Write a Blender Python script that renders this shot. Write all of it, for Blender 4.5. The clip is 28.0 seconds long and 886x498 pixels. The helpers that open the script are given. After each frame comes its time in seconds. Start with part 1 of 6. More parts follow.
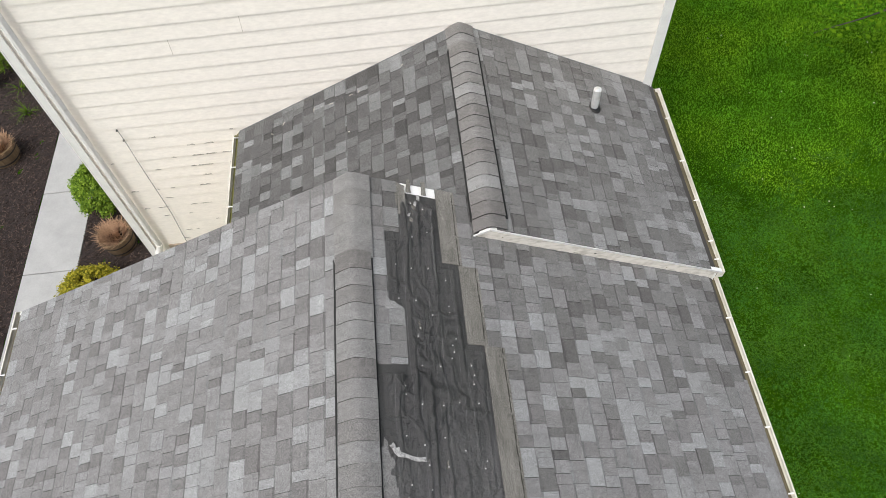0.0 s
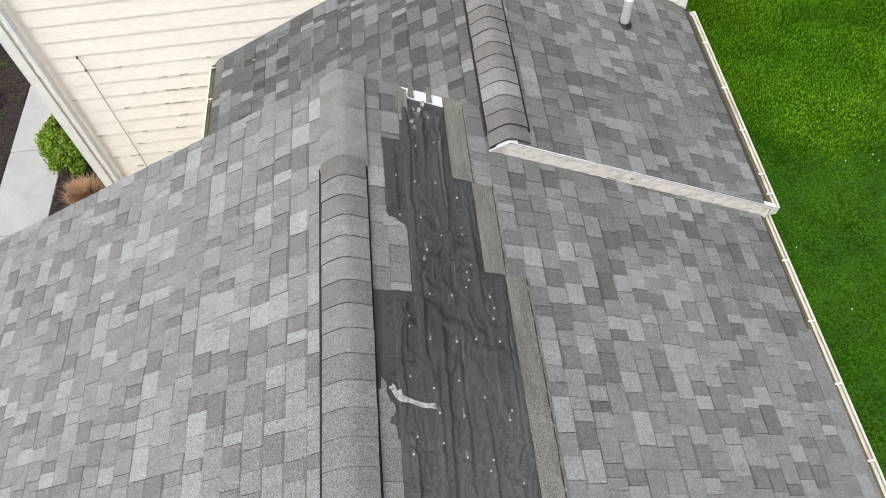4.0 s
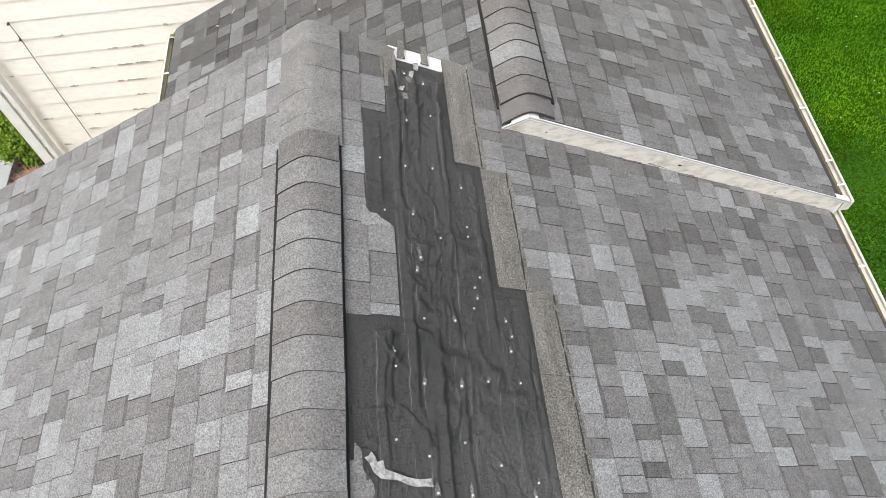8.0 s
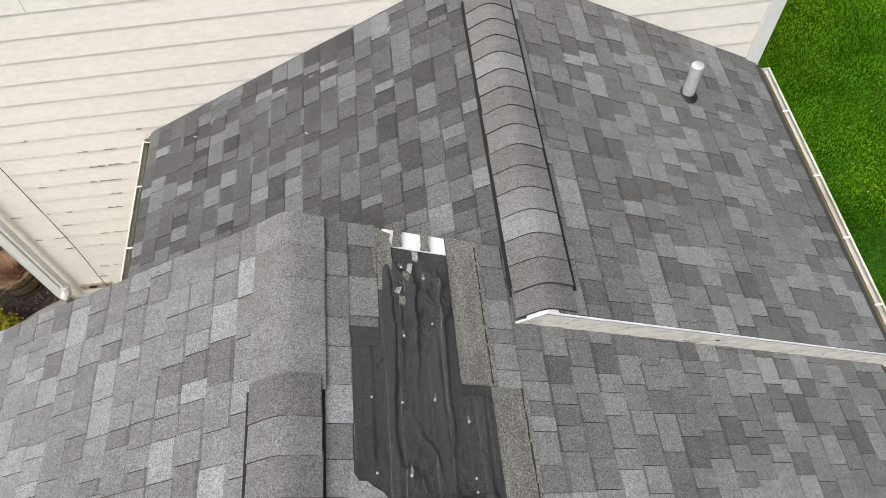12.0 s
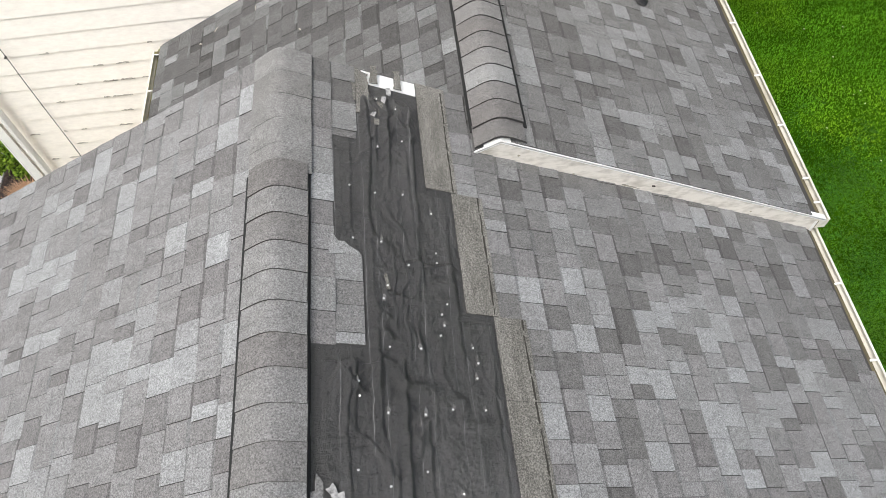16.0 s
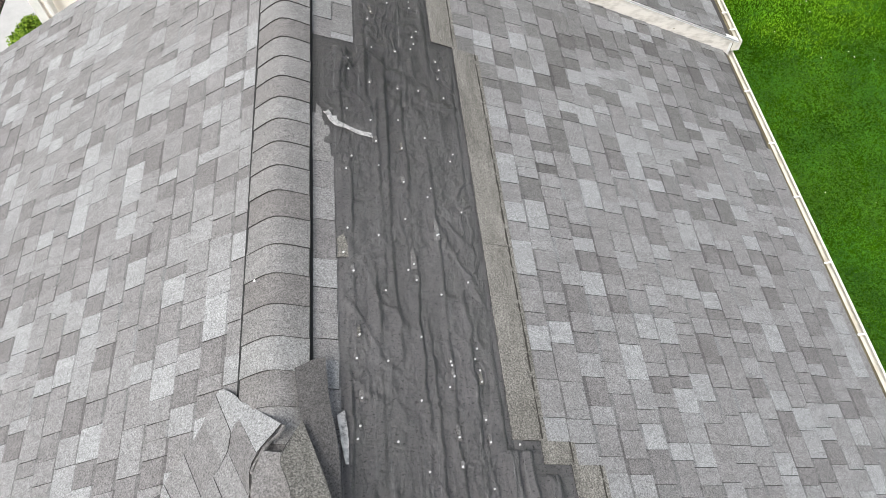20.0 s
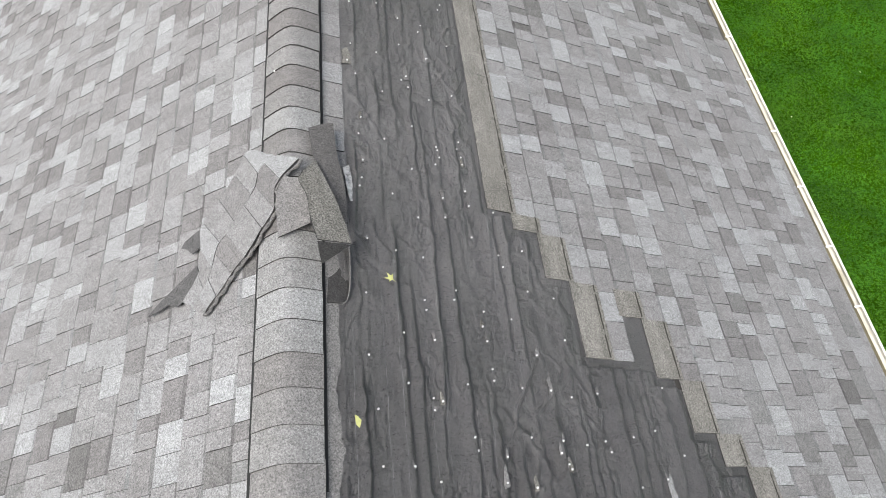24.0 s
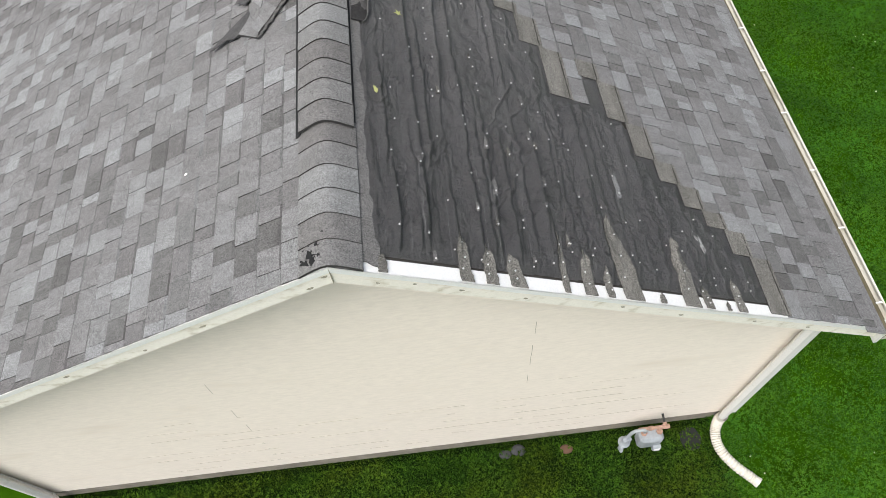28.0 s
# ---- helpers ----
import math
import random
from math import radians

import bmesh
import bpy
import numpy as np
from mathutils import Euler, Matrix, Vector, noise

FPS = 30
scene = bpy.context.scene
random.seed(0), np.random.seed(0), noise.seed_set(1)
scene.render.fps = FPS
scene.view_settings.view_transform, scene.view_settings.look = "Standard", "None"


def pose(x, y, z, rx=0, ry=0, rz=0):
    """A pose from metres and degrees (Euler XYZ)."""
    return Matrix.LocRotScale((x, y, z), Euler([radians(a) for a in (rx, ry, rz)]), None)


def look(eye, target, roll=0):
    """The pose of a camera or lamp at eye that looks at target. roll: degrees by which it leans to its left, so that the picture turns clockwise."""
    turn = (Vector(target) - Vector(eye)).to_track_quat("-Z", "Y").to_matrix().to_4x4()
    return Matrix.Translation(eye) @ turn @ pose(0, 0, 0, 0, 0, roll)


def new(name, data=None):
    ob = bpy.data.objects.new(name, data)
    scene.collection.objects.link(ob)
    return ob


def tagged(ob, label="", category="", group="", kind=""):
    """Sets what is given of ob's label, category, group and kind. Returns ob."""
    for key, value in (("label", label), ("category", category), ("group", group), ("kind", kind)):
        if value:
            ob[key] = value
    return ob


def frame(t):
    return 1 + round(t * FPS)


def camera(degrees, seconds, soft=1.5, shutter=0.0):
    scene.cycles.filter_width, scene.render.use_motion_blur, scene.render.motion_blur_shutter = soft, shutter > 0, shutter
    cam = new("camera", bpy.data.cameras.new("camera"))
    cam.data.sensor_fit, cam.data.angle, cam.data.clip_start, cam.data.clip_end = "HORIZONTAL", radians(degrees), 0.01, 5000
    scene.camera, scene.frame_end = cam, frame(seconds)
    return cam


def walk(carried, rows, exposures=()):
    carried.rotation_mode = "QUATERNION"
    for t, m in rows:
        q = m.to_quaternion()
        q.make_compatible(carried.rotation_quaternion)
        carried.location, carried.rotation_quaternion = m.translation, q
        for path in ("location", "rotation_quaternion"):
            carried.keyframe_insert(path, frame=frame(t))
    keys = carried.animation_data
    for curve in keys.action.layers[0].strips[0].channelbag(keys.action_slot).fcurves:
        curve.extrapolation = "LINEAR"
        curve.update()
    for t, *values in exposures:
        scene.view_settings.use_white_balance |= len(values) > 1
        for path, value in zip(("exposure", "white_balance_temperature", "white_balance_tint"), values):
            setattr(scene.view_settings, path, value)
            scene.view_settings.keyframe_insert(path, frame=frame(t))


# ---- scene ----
EXPOSURES = [(t, e, 6500, 8.5) for t, e in ((0, 0.12), (3, 0.2), (7, 0.38), (8, 0.38), (9.5, 0.1), (11, 0.04), (14, 0.18), (17, 0.4), (21, 0.58), (24, 0.65), (25.5, 0.6), (27, 0.22), (28, 0.12))]
cam = camera(66.5, 28.0, soft=0.6)
PATH = [
    (0, 0.654, 2.619, 8.658, 30.90, 3.12, -5.45),
    (0.5, 0.647, 2.643, 8.663, 30.89, 3.13, -5.48),
    (1, 0.648, 2.663, 8.662, 30.90, 3.11, -5.49),
    (1.5, 0.641, 2.669, 8.566, 30.93, 3.12, -5.51),
    (2, 0.633, 2.661, 8.322, 30.97, 3.15, -5.51),
    (2.5, 0.615, 2.667, 8.268, 30.91, 3.13, -5.55),
    (3, 0.590, 2.656, 8.226, 30.96, 3.14, -5.57),
    (3.5, 0.560, 2.633, 7.913, 30.97, 3.15, -5.58),
    (4, 0.523, 2.626, 7.566, 30.97, 3.13, -5.57),
    (4.5, 0.505, 2.633, 7.217, 30.95, 3.10, -5.56),
    (6.5, 0.463, 2.735, 6.754, 30.77, 3.08, -5.57),
    (7, 0.469, 2.770, 6.735, 30.74, 3.08, -5.59),
    (7.5, 0.492, 2.913, 6.725, 30.67, 3.07, -5.58),
    (8, 0.530, 3.198, 6.716, 30.61, 3.07, -5.61),
    (8.5, 0.584, 3.597, 6.711, 30.57, 3.06, -5.65),
    (9, 0.625, 4.064, 6.722, 30.51, 3.09, -5.69),
    (9.5, 0.640, 4.328, 6.724, 30.56, 3.10, -5.71),
    (10, 0.633, 4.374, 6.729, 30.63, 3.13, -5.73),
    (10.5, 0.618, 4.356, 6.742, 30.65, 3.12, -5.74),
    (11, 0.605, 4.330, 6.749, 30.64, 3.11, -5.74),
    (11.5, 0.616, 4.313, 6.756, 30.62, 3.09, -5.73),
    (13.5, 0.627, 3.995, 6.786, 30.81, 3.15, -5.74),
    (14, 0.622, 3.723, 6.779, 30.83, 3.16, -5.75),
    (14.5, 0.629, 3.562, 6.784, 30.77, 3.15, -5.74),
    (15, 0.644, 3.504, 6.789, 30.76, 3.13, -5.75),
    (15.5, 0.664, 3.428, 6.793, 30.79, 3.14, -5.75),
    (16, 0.683, 3.261, 6.792, 30.81, 3.13, -5.76),
    (16.5, 0.680, 2.994, 6.795, 30.83, 3.13, -5.76),
    (17, 0.667, 2.672, 6.796, 30.83, 3.12, -5.77),
    (17.5, 0.665, 2.372, 6.803, 30.84, 3.08, -5.78),
    (18, 0.665, 2.118, 6.810, 30.82, 3.07, -5.77),
    (18.5, 0.666, 1.911, 6.816, 30.80, 3.06, -5.78),
    (19, 0.673, 1.742, 6.818, 30.81, 3.07, -5.78),
    (19.5, 0.677, 1.599, 6.819, 30.80, 3.04, -5.80),
    (20, 0.675, 1.462, 6.819, 30.86, 3.06, -5.82),
    (20.5, 0.676, 1.325, 6.816, 30.84, 3.04, -5.83),
    (21, 0.674, 1.198, 6.813, 30.88, 3.04, -5.87),
    (21.5, 0.667, 1.073, 6.813, 30.89, 3.05, -5.89),
    (23.5, 0.629, 0.492, 6.819, 30.85, 3.00, -5.98),
    (24, 0.615, 0.288, 6.817, 30.84, 3.00, -5.99),
    (24.5, 0.596, 0.066, 6.821, 30.84, 2.99, -6.02),
    (25, 0.569, -0.166, 6.825, 30.84, 2.95, -6.04),
    (25.5, 0.552, -0.399, 6.827, 30.84, 2.94, -6.07),
    (26, 0.530, -0.635, 6.834, 30.83, 2.91, -6.11),
    (26.5, 0.500, -0.883, 6.836, 30.83, 2.91, -6.12),
    (27, 0.471, -1.148, 6.838, 30.83, 2.89, -6.16),
    (27.5, 0.453, -1.353, 6.840, 30.76, 2.88, -6.16),
    (28, 0.447, -1.419, 6.845, 30.76, 2.86, -6.18),
]
walk(cam, [(t, pose(x, y, z, rx, ry, rz)) for t, x, y, z, rx, ry, rz in PATH], EXPOSURES)

# ---- sky and light: bright overcast ----
world = bpy.data.worlds.new("sky")
scene.world = world
world.use_nodes = True
wn, wl = world.node_tree.nodes, world.node_tree.links
sky = wn.new("ShaderNodeTexSky")
sky.sky_type = "NISHITA"
sky.sun_disc = False
sky.sun_elevation, sky.sun_rotation = radians(60), radians(219)
sky.air_density, sky.dust_density, sky.ozone_density = 1.0, 4.0, 1.0
veil = wn.new("ShaderNodeHueSaturation")
veil.inputs["Saturation"].default_value = 0.52
wl.new(sky.outputs[0], veil.inputs["Color"])
wl.new(veil.outputs[0], wn["Background"].inputs[0])
wn["Background"].inputs[1].default_value = 0.15

sun = new("sun", bpy.data.lights.new("sun", "SUN"))
sun.data.energy, sun.data.angle, sun.data.color = 2.0, radians(35), (1.0, 0.98, 0.955)
sun.matrix_world = look((-3.2, -4, 9.0), (0, 0, 0))

# ---- materials ----


class Mat:
    """A node material in the making."""

    def __init__(self, name, rough=0.9, metal=0.0, spec=0.5):
        self.m = bpy.data.materials.new(name)
        self.m.use_nodes = True
        self.t = self.m.node_tree
        self.b = self.t.nodes["Principled BSDF"]
        self.b.inputs["Roughness"].default_value = rough
        self.b.inputs["Metallic"].default_value = metal
        self.b.inputs["Specular IOR Level"].default_value = spec
        self.pos = self.n("ShaderNodeNewGeometry").outputs["Position"]

    def n(self, kind, **kw):
        node = self.t.nodes.new(kind)
        for key, value in kw.items():
            node.inputs[key.replace("_", " ")].default_value = value
        return node

    def link(self, a, b):
        self.t.links.new(a, b)

    def noise(self, scale, detail=3.0, rough=0.55, stretch=(1, 1, 1), vec=None):
        mp = self.n("ShaderNodeMapping")
        mp.inputs["Scale"].default_value = stretch
        self.link(vec or self.pos, mp.inputs["Vector"])
        no = self.n("ShaderNodeTexNoise", Scale=scale, Detail=detail, Roughness=rough)
        self.link(mp.outputs[0], no.inputs["Vector"])
        return no.outputs["Fac"]

    def ramp(self, fac, stops, smooth=True):
        r = self.n("ShaderNodeValToRGB")
        r.color_ramp.interpolation = "LINEAR" if smooth else "CONSTANT"
        el = r.color_ramp.elements
        while len(el) < len(stops):
            el.new(0.5)
        for e, (p, c) in zip(el, stops):
            e.position = p
            e.color = (*(c if isinstance(c, tuple) else (c, c, c)), 1)
        self.link(fac, r.inputs[0])
        return r.outputs[0]

    def mix(self, a, b, fac=1.0, mode="MULTIPLY"):
        m = self.n("ShaderNodeMix")
        m.data_type, m.blend_type = "RGBA", mode
        for sock, v in ((m.inputs["Factor"], fac), (m.inputs["A"], a), (m.inputs["B"], b)):
            sock = [s for s in m.inputs if s.name == sock.name and s.enabled][0]
            if isinstance(v, (int, float)):
                sock.default_value = v if sock.type == "VALUE" else (v, v, v, 1)
            elif isinstance(v, tuple):
                sock.default_value = (*v, 1)
            else:
                self.link(v, sock)
        return [o for o in m.outputs if o.enabled][0]

    def bump(self, fac, dist, strength=1.0, after=None):
        b = self.n("ShaderNodeBump", Strength=strength, Distance=dist)
        self.link(fac, b.inputs["Height"])
        if after is not None:
            self.link(after, b.inputs["Normal"])
        return b.outputs[0]

    def done(self, color, normal=None, rough=None):
        if isinstance(color, tuple):
            self.b.inputs["Base Color"].default_value = (*color, 1)
        else:
            self.link(color, self.b.inputs["Base Color"])
        if normal is not None:
            self.link(normal, self.b.inputs["Normal"])
        if rough is not None:
            self.link(rough, self.b.inputs["Roughness"])
        return self.m


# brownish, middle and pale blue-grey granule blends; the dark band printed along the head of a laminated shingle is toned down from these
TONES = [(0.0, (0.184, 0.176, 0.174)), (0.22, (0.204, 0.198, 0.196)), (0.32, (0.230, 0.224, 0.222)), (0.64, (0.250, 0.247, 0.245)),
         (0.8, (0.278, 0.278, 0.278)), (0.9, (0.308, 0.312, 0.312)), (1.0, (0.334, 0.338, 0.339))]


def shingle_material(name, single, stops=TONES):
    """Granulated asphalt shingle; the tone changes from piece to piece."""
    m = Mat(name, 0.95, spec=0.2)
    if single:
        r = m.n("ShaderNodeObjectInfo").outputs["Random"]
    else:
        r = m.n("ShaderNodeNewGeometry").outputs["Random Per Island"]
    tone = m.ramp(r, stops)
    grain = m.ramp(m.noise(140, 2, 0.75), [(0.30, 0.50), (0.5, 0.98), (0.72, 1.48)])
    fine = m.ramp(m.noise(330, 1, 0.6), [(0.28, 0.76), (0.5, 1.0), (0.72, 1.25)])
    wear = m.ramp(m.noise(1.7, 4, 0.6), [(0.3, (0.93, 0.925, 0.92)), (0.7, (1.05, 1.05, 1.055))])
    streak = m.ramp(m.noise(5, 3, 0.6, (1, 3, 1)), [(0.35, 0.92), (0.7, 1.06)])
    drop = m.ramp(m.noise(38, 4, 0.7), [(0.36, 0.88), (0.50, 0.98), (0.64, 1.08)])
    c = m.mix(m.mix(m.mix(m.mix(m.mix(tone, grain), fine), wear), streak), drop)
    return m.done(c, m.bump(m.noise(260, 2, 0.7), 0.003, 0.7))


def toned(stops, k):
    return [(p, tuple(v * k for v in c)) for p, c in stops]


def among(stops, lo, hi):
    """The part of a range of tones from lo to hi."""
    out = []
    for k in range(7):
        p = lo + (hi - lo) * k / 6
        i = max(j for j in range(len(stops) - 1) if stops[j][0] <= p)
        (p0, c0), (p1, c1) = stops[i], stops[i + 1]
        f = (p - p0) / (p1 - p0)
        out.append((k / 6, tuple(a + (b - a) * f for a, b in zip(c0, c1))))
    return out


# the raised teeth carry the middle and pale blends, the lower ply between them the middle and dark ones
SHINGLE = shingle_material("asphalt_shingle", True, among(TONES, 0.36, 1.0))
SHINGLES = shingle_material("asphalt_shingles", False, among(TONES, 0.36, 1.0))
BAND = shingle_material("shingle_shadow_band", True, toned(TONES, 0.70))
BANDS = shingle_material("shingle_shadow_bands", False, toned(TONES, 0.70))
PLY = shingle_material("shingle_lower_ply", True, among(TONES, 0.0, 0.46))
PLIES = shingle_material("shingle_lower_plies", False, among(TONES, 0.0, 0.46))
OLDTONES = [(0.0, (0.134, 0.130, 0.126)), (0.3, (0.164, 0.160, 0.156)), (0.6, (0.196, 0.193, 0.189)), (0.85, (0.238, 0.238, 0.235)), (1.0, (0.292, 0.294, 0.292))]
# shaded copy of the shingle tones: the west link slope's shade as colour
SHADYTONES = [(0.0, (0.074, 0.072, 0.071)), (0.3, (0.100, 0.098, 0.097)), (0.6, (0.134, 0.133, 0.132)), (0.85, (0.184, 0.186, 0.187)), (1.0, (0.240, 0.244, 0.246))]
SHADY_SHINGLE = shingle_material("shady_shingle", True, among(SHADYTONES, 0.34, 1.0))
SHADY_SHINGLES = shingle_material("shady_shingles", False, among(SHADYTONES, 0.34, 1.0))
SHADY_BAND = shingle_material("shady_band", True, toned(SHADYTONES, 0.75))
SHADY_BANDS = shingle_material("shady_bands", False, toned(SHADYTONES, 0.75))
SHADY_PLY = shingle_material("shady_lower_ply", True, among(SHADYTONES, 0.0, 0.52))
SHADY_PLIES = shingle_material("shady_lower_plies", False, among(SHADYTONES, 0.0, 0.52))
OLD_SHINGLE = shingle_material("older_shingle", True, among(OLDTONES, 0.34, 1.0))
OLD_SHINGLES = shingle_material("older_shingles", False, among(OLDTONES, 0.34, 1.0))
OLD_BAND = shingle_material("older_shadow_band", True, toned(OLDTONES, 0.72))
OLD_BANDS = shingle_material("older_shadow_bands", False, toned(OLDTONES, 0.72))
OLD_PLY = shingle_material("older_lower_ply", True, among(OLDTONES, 0.0, 0.52))
OLD_PLIES = shingle_material("older_lower_plies", False, among(OLDTONES, 0.0, 0.52))
CAPTONES = [(0.0, (0.178, 0.169, 0.163)), (0.35, (0.206, 0.199, 0.193)), (0.7, (0.244, 0.240, 0.235)), (1.0, (0.300, 0.301, 0.298))]
CAP = shingle_material("ridge_cap_shingle", True, CAPTONES)
FARCAP = shingle_material("weathered_cap_shingle", True, [(0.0, (0.222, 0.216, 0.208)), (1.0, (0.262, 0.258, 0.252))])
SHEET = shingle_material("torn_shingle_sheet", False, CAPTONES)


def headlap_material():
    """The unweathered, brownish upper part of a shingle that the next course used to cover."""
    m = Mat("shingle_headlap", 0.95, spec=0.2)
    base = m.ramp(m.noise(8, 5, 0.7, (1.5, 0.35, 1)), [(0.28, (0.132, 0.126, 0.112)), (0.5, (0.196, 0.187, 0.168)), (0.75, (0.276, 0.264, 0.240))])
    grain = m.ramp(m.noise(140, 3, 0.85), [(0.36, 0.36), (0.5, 0.92), (0.64, 1.75)])
    return m.done(m.mix(base, grain), m.bump(m.noise(260, 2, 0.7), 0.003, 0.7))


HEADLAP = headlap_material()
WORN = shingle_material("worn_shingle_rest", False, [(0.0, (0.150, 0.145, 0.140)), (1.0, (0.200, 0.195, 0.189))])


def felt_material():
    m = Mat("roofing_felt", 0.36, spec=0.9)
    base = m.ramp(m.noise(3.5, 5, 0.65, (1.6, 0.5, 1)), [(0.25, (0.058, 0.056, 0.056)), (0.6, (0.083, 0.080, 0.080)), (0.85, (0.112, 0.108, 0.107))])
    fleck = m.ramp(m.noise(110, 3, 0.75), [(0.30, 0.62), (0.5, 1.0), (0.72, 1.34)])
    # tone along the roof: darkest at the far end, palest in the middle
    along = m.n("ShaderNodeSeparateXYZ")
    m.link(m.pos, along.inputs[0])
    reach = m.n("ShaderNodeMath")
    reach.operation = "MULTIPLY_ADD"
    m.link(m.noise(1.6, 4, 0.6), reach.inputs[0])
    reach.inputs[1].default_value = 2.0
    m.link(along.outputs["Y"], reach.inputs[2])
    along_tone = m.ramp(m.mix(reach.outputs[0], 0.125), [(0.14, 0.78), (0.28, 0.92), (0.37, 1.30), (0.46, 1.50), (0.54, 1.20), (0.68, 0.54)])
    base = m.mix(base, along_tone)
    pit = m.ramp(m.noise(80, 1.5, 0.6, (1.0, 1.4, 1.0)), [(0.62, 1.0), (0.68, 0.22)])
    rough = m.bump(m.noise(45, 5, 0.8), 0.02, 0.9)
    pits = m.bump(pit, 0.008, 0.9, rough)
    return m.done(m.mix(m.mix(base, fleck), pit), pits)


FELT = felt_material()


def plain(name, color, rough=0.6, metal=0.0, dirt=(0.85, 1.05), scale=6.0, relief=0.0, stretch=(1, 1, 1)):
    m = Mat(name, rough, metal)
    a = m.ramp(m.noise(scale, 5, 0.65, stretch), [(0.3, dirt[0]), (0.7, dirt[1])])
    b = m.ramp(m.noise(scale * 14, 3, 0.6, stretch), [(0.25, 0.94), (0.75, 1.04)])
    return m.done(m.mix(m.mix(color, a), b), m.bump(m.noise(scale * 25, 3), 0.002, relief) if relief else None)


def stained(name, clean, grime, low, high, scale=7.0, stretch=(1, 1, 1), rough=0.7):
    """Paint with patches of mould or dirt."""
    m = Mat(name, rough)
    patch = m.ramp(m.noise(scale, 6, 0.72, stretch), [(low, 0.0), (high, 1.0)])
    fine = m.ramp(m.noise(scale * 8, 4, 0.7, stretch), [(0.3, 0.93), (0.7, 1.05)])
    return m.done(m.mix(m.mix(clean, grime, patch, "MIX"), fine), m.bump(m.noise(scale * 20, 2), 0.001, 0.4))


SIDING = stained("cream_siding", (0.94, 0.885, 0.81), (0.70, 0.63, 0.54), 0.66, 0.95, 3.0, (0.5, 0.5, 1.4), 0.55)
GABLE = stained("cream_gable_siding", (0.975, 0.880, 0.785), (0.80, 0.69, 0.57), 0.58, 0.90, 3.0, (0.4, 0.5, 1.6), 0.6)
TRIM = plain("white_trim_paint", (0.84, 0.83, 0.80), 0.5, dirt=(0.92, 1.03))
FASCIA = stained("mildewed_white_board", (0.77, 0.725, 0.665), (0.27, 0.235, 0.185), 0.46, 0.80, 18.0, (0.4, 1, 0.9))
RAKE = stained("mildewed_rake_board", (0.965, 0.915, 0.835), (0.54, 0.47, 0.34), 0.53, 0.76, 13.0, (0.6, 1, 1.1))
DRIP = plain("white_metal_drip_edge", (0.92, 0.915, 0.90), 0.35, dirt=(0.97, 1.02))
GUTTER = stained("white_gutter_metal", (0.76, 0.73, 0.655), (0.32, 0.28, 0.18), 0.48, 0.80, 10.0, (1, 0.3, 1), 0.4)
GRIME = stained("gutter_grime", (0.15, 0.125, 0.07), (0.06, 0.05, 0.028), 0.40, 0.70, 9.0, (1, 0.4, 1))
MOSS = stained("mossy_silt", (0.15, 0.15, 0.035), (0.07, 0.06, 0.03), 0.45, 0.7, 14.0, (1, 0.4, 1))
CONCRETE = plain("concrete", (0.40, 0.40, 0.395), 0.9, dirt=(0.86, 1.06), scale=3.0, relief=0.5)
FOUNDATION = plain("foundation_concrete", (0.33, 0.29, 0.24), 0.95, dirt=(0.6, 1.1), scale=5.0, relief=0.6)
DECK = plain("roof_sheathing", (0.06, 0.055, 0.05), 0.9)
BLACK = plain("black_vent_plastic", (0.012, 0.012, 0.012), 0.8)
STEEL = plain("galvanised_steel", (0.88, 0.88, 0.87), 0.28, 0.45, dirt=(0.8, 1.05), scale=20)
RUBBER = plain("black_rubber", (0.015, 0.015, 0.016), 0.6)
NAIL = plain("nail_head", (0.75, 0.75, 0.74), 0.4, 0.2)
CHALK = plain("felt_marking_line", (0.19, 0.19, 0.19), 0.8, dirt=(0.5, 1.2), scale=30)
TAPE = stained("torn_sealant_film", (0.52, 0.51, 0.50), (0.14, 0.14, 0.14), 0.42, 0.66, 45.0)
METER = plain("grey_meter_paint", (0.42, 0.45, 0.48), 0.5, 0.2, dirt=(0.8, 1.05), scale=20)
COPPER = plain("rusty_pipe", (0.52, 0.33, 0.25), 0.6, 0.3, dirt=(0.6, 1.2), scale=30)
SPOUT = stained("white_downspout", (0.80, 0.78, 0.75), (0.55, 0.52, 0.46), 0.55, 0.85, 12.0)
FLEX = stained("cream_flexible_pipe", (0.72, 0.68, 0.60), (0.40, 0.36, 0.30), 0.55, 0.85, 14.0)
MULCH = plain("bark_mulch", (0.024, 0.016, 0.014), 0.95, dirt=(0.4, 1.7), scale=30, relief=1.0)
WOOD = plain("barrel_wood", (0.20, 0.135, 0.075), 0.85, dirt=(0.55, 1.2), scale=12, relief=0.5, stretch=(1, 1, 0.2))
IRON = plain("barrel_hoop", (0.06, 0.05, 0.045), 0.7, 0.5)
STRAW = plain("dry_grass", (0.46, 0.29, 0.18), 0.9, dirt=(0.6, 1.25), scale=40)
WIRE = plain("black_cable", (0.03, 0.028, 0.028), 0.6)


def leaf_material(name, a, b, patchy=0.55, tint=(1.0, 1.0, 1.0), gloss=0.5):
    m = Mat(name, 0.6, spec=gloss)
    r = m.n("ShaderNodeNewGeometry").outputs["Random Per Island"]
    patch = m.ramp(m.noise(patchy, 6, 0.72), [(0.30, 0.55), (0.70, 1.42)])
    hue = m.ramp(m.noise(patchy * 0.6, 3, 0.55), [(0.42, (1.0, 1.0, 1.0)), (0.66, tint)])
    c = m.mix(m.mix(m.ramp(r, [(0.0, a), (1.0, b)]), patch), hue)
    return m.done(c)


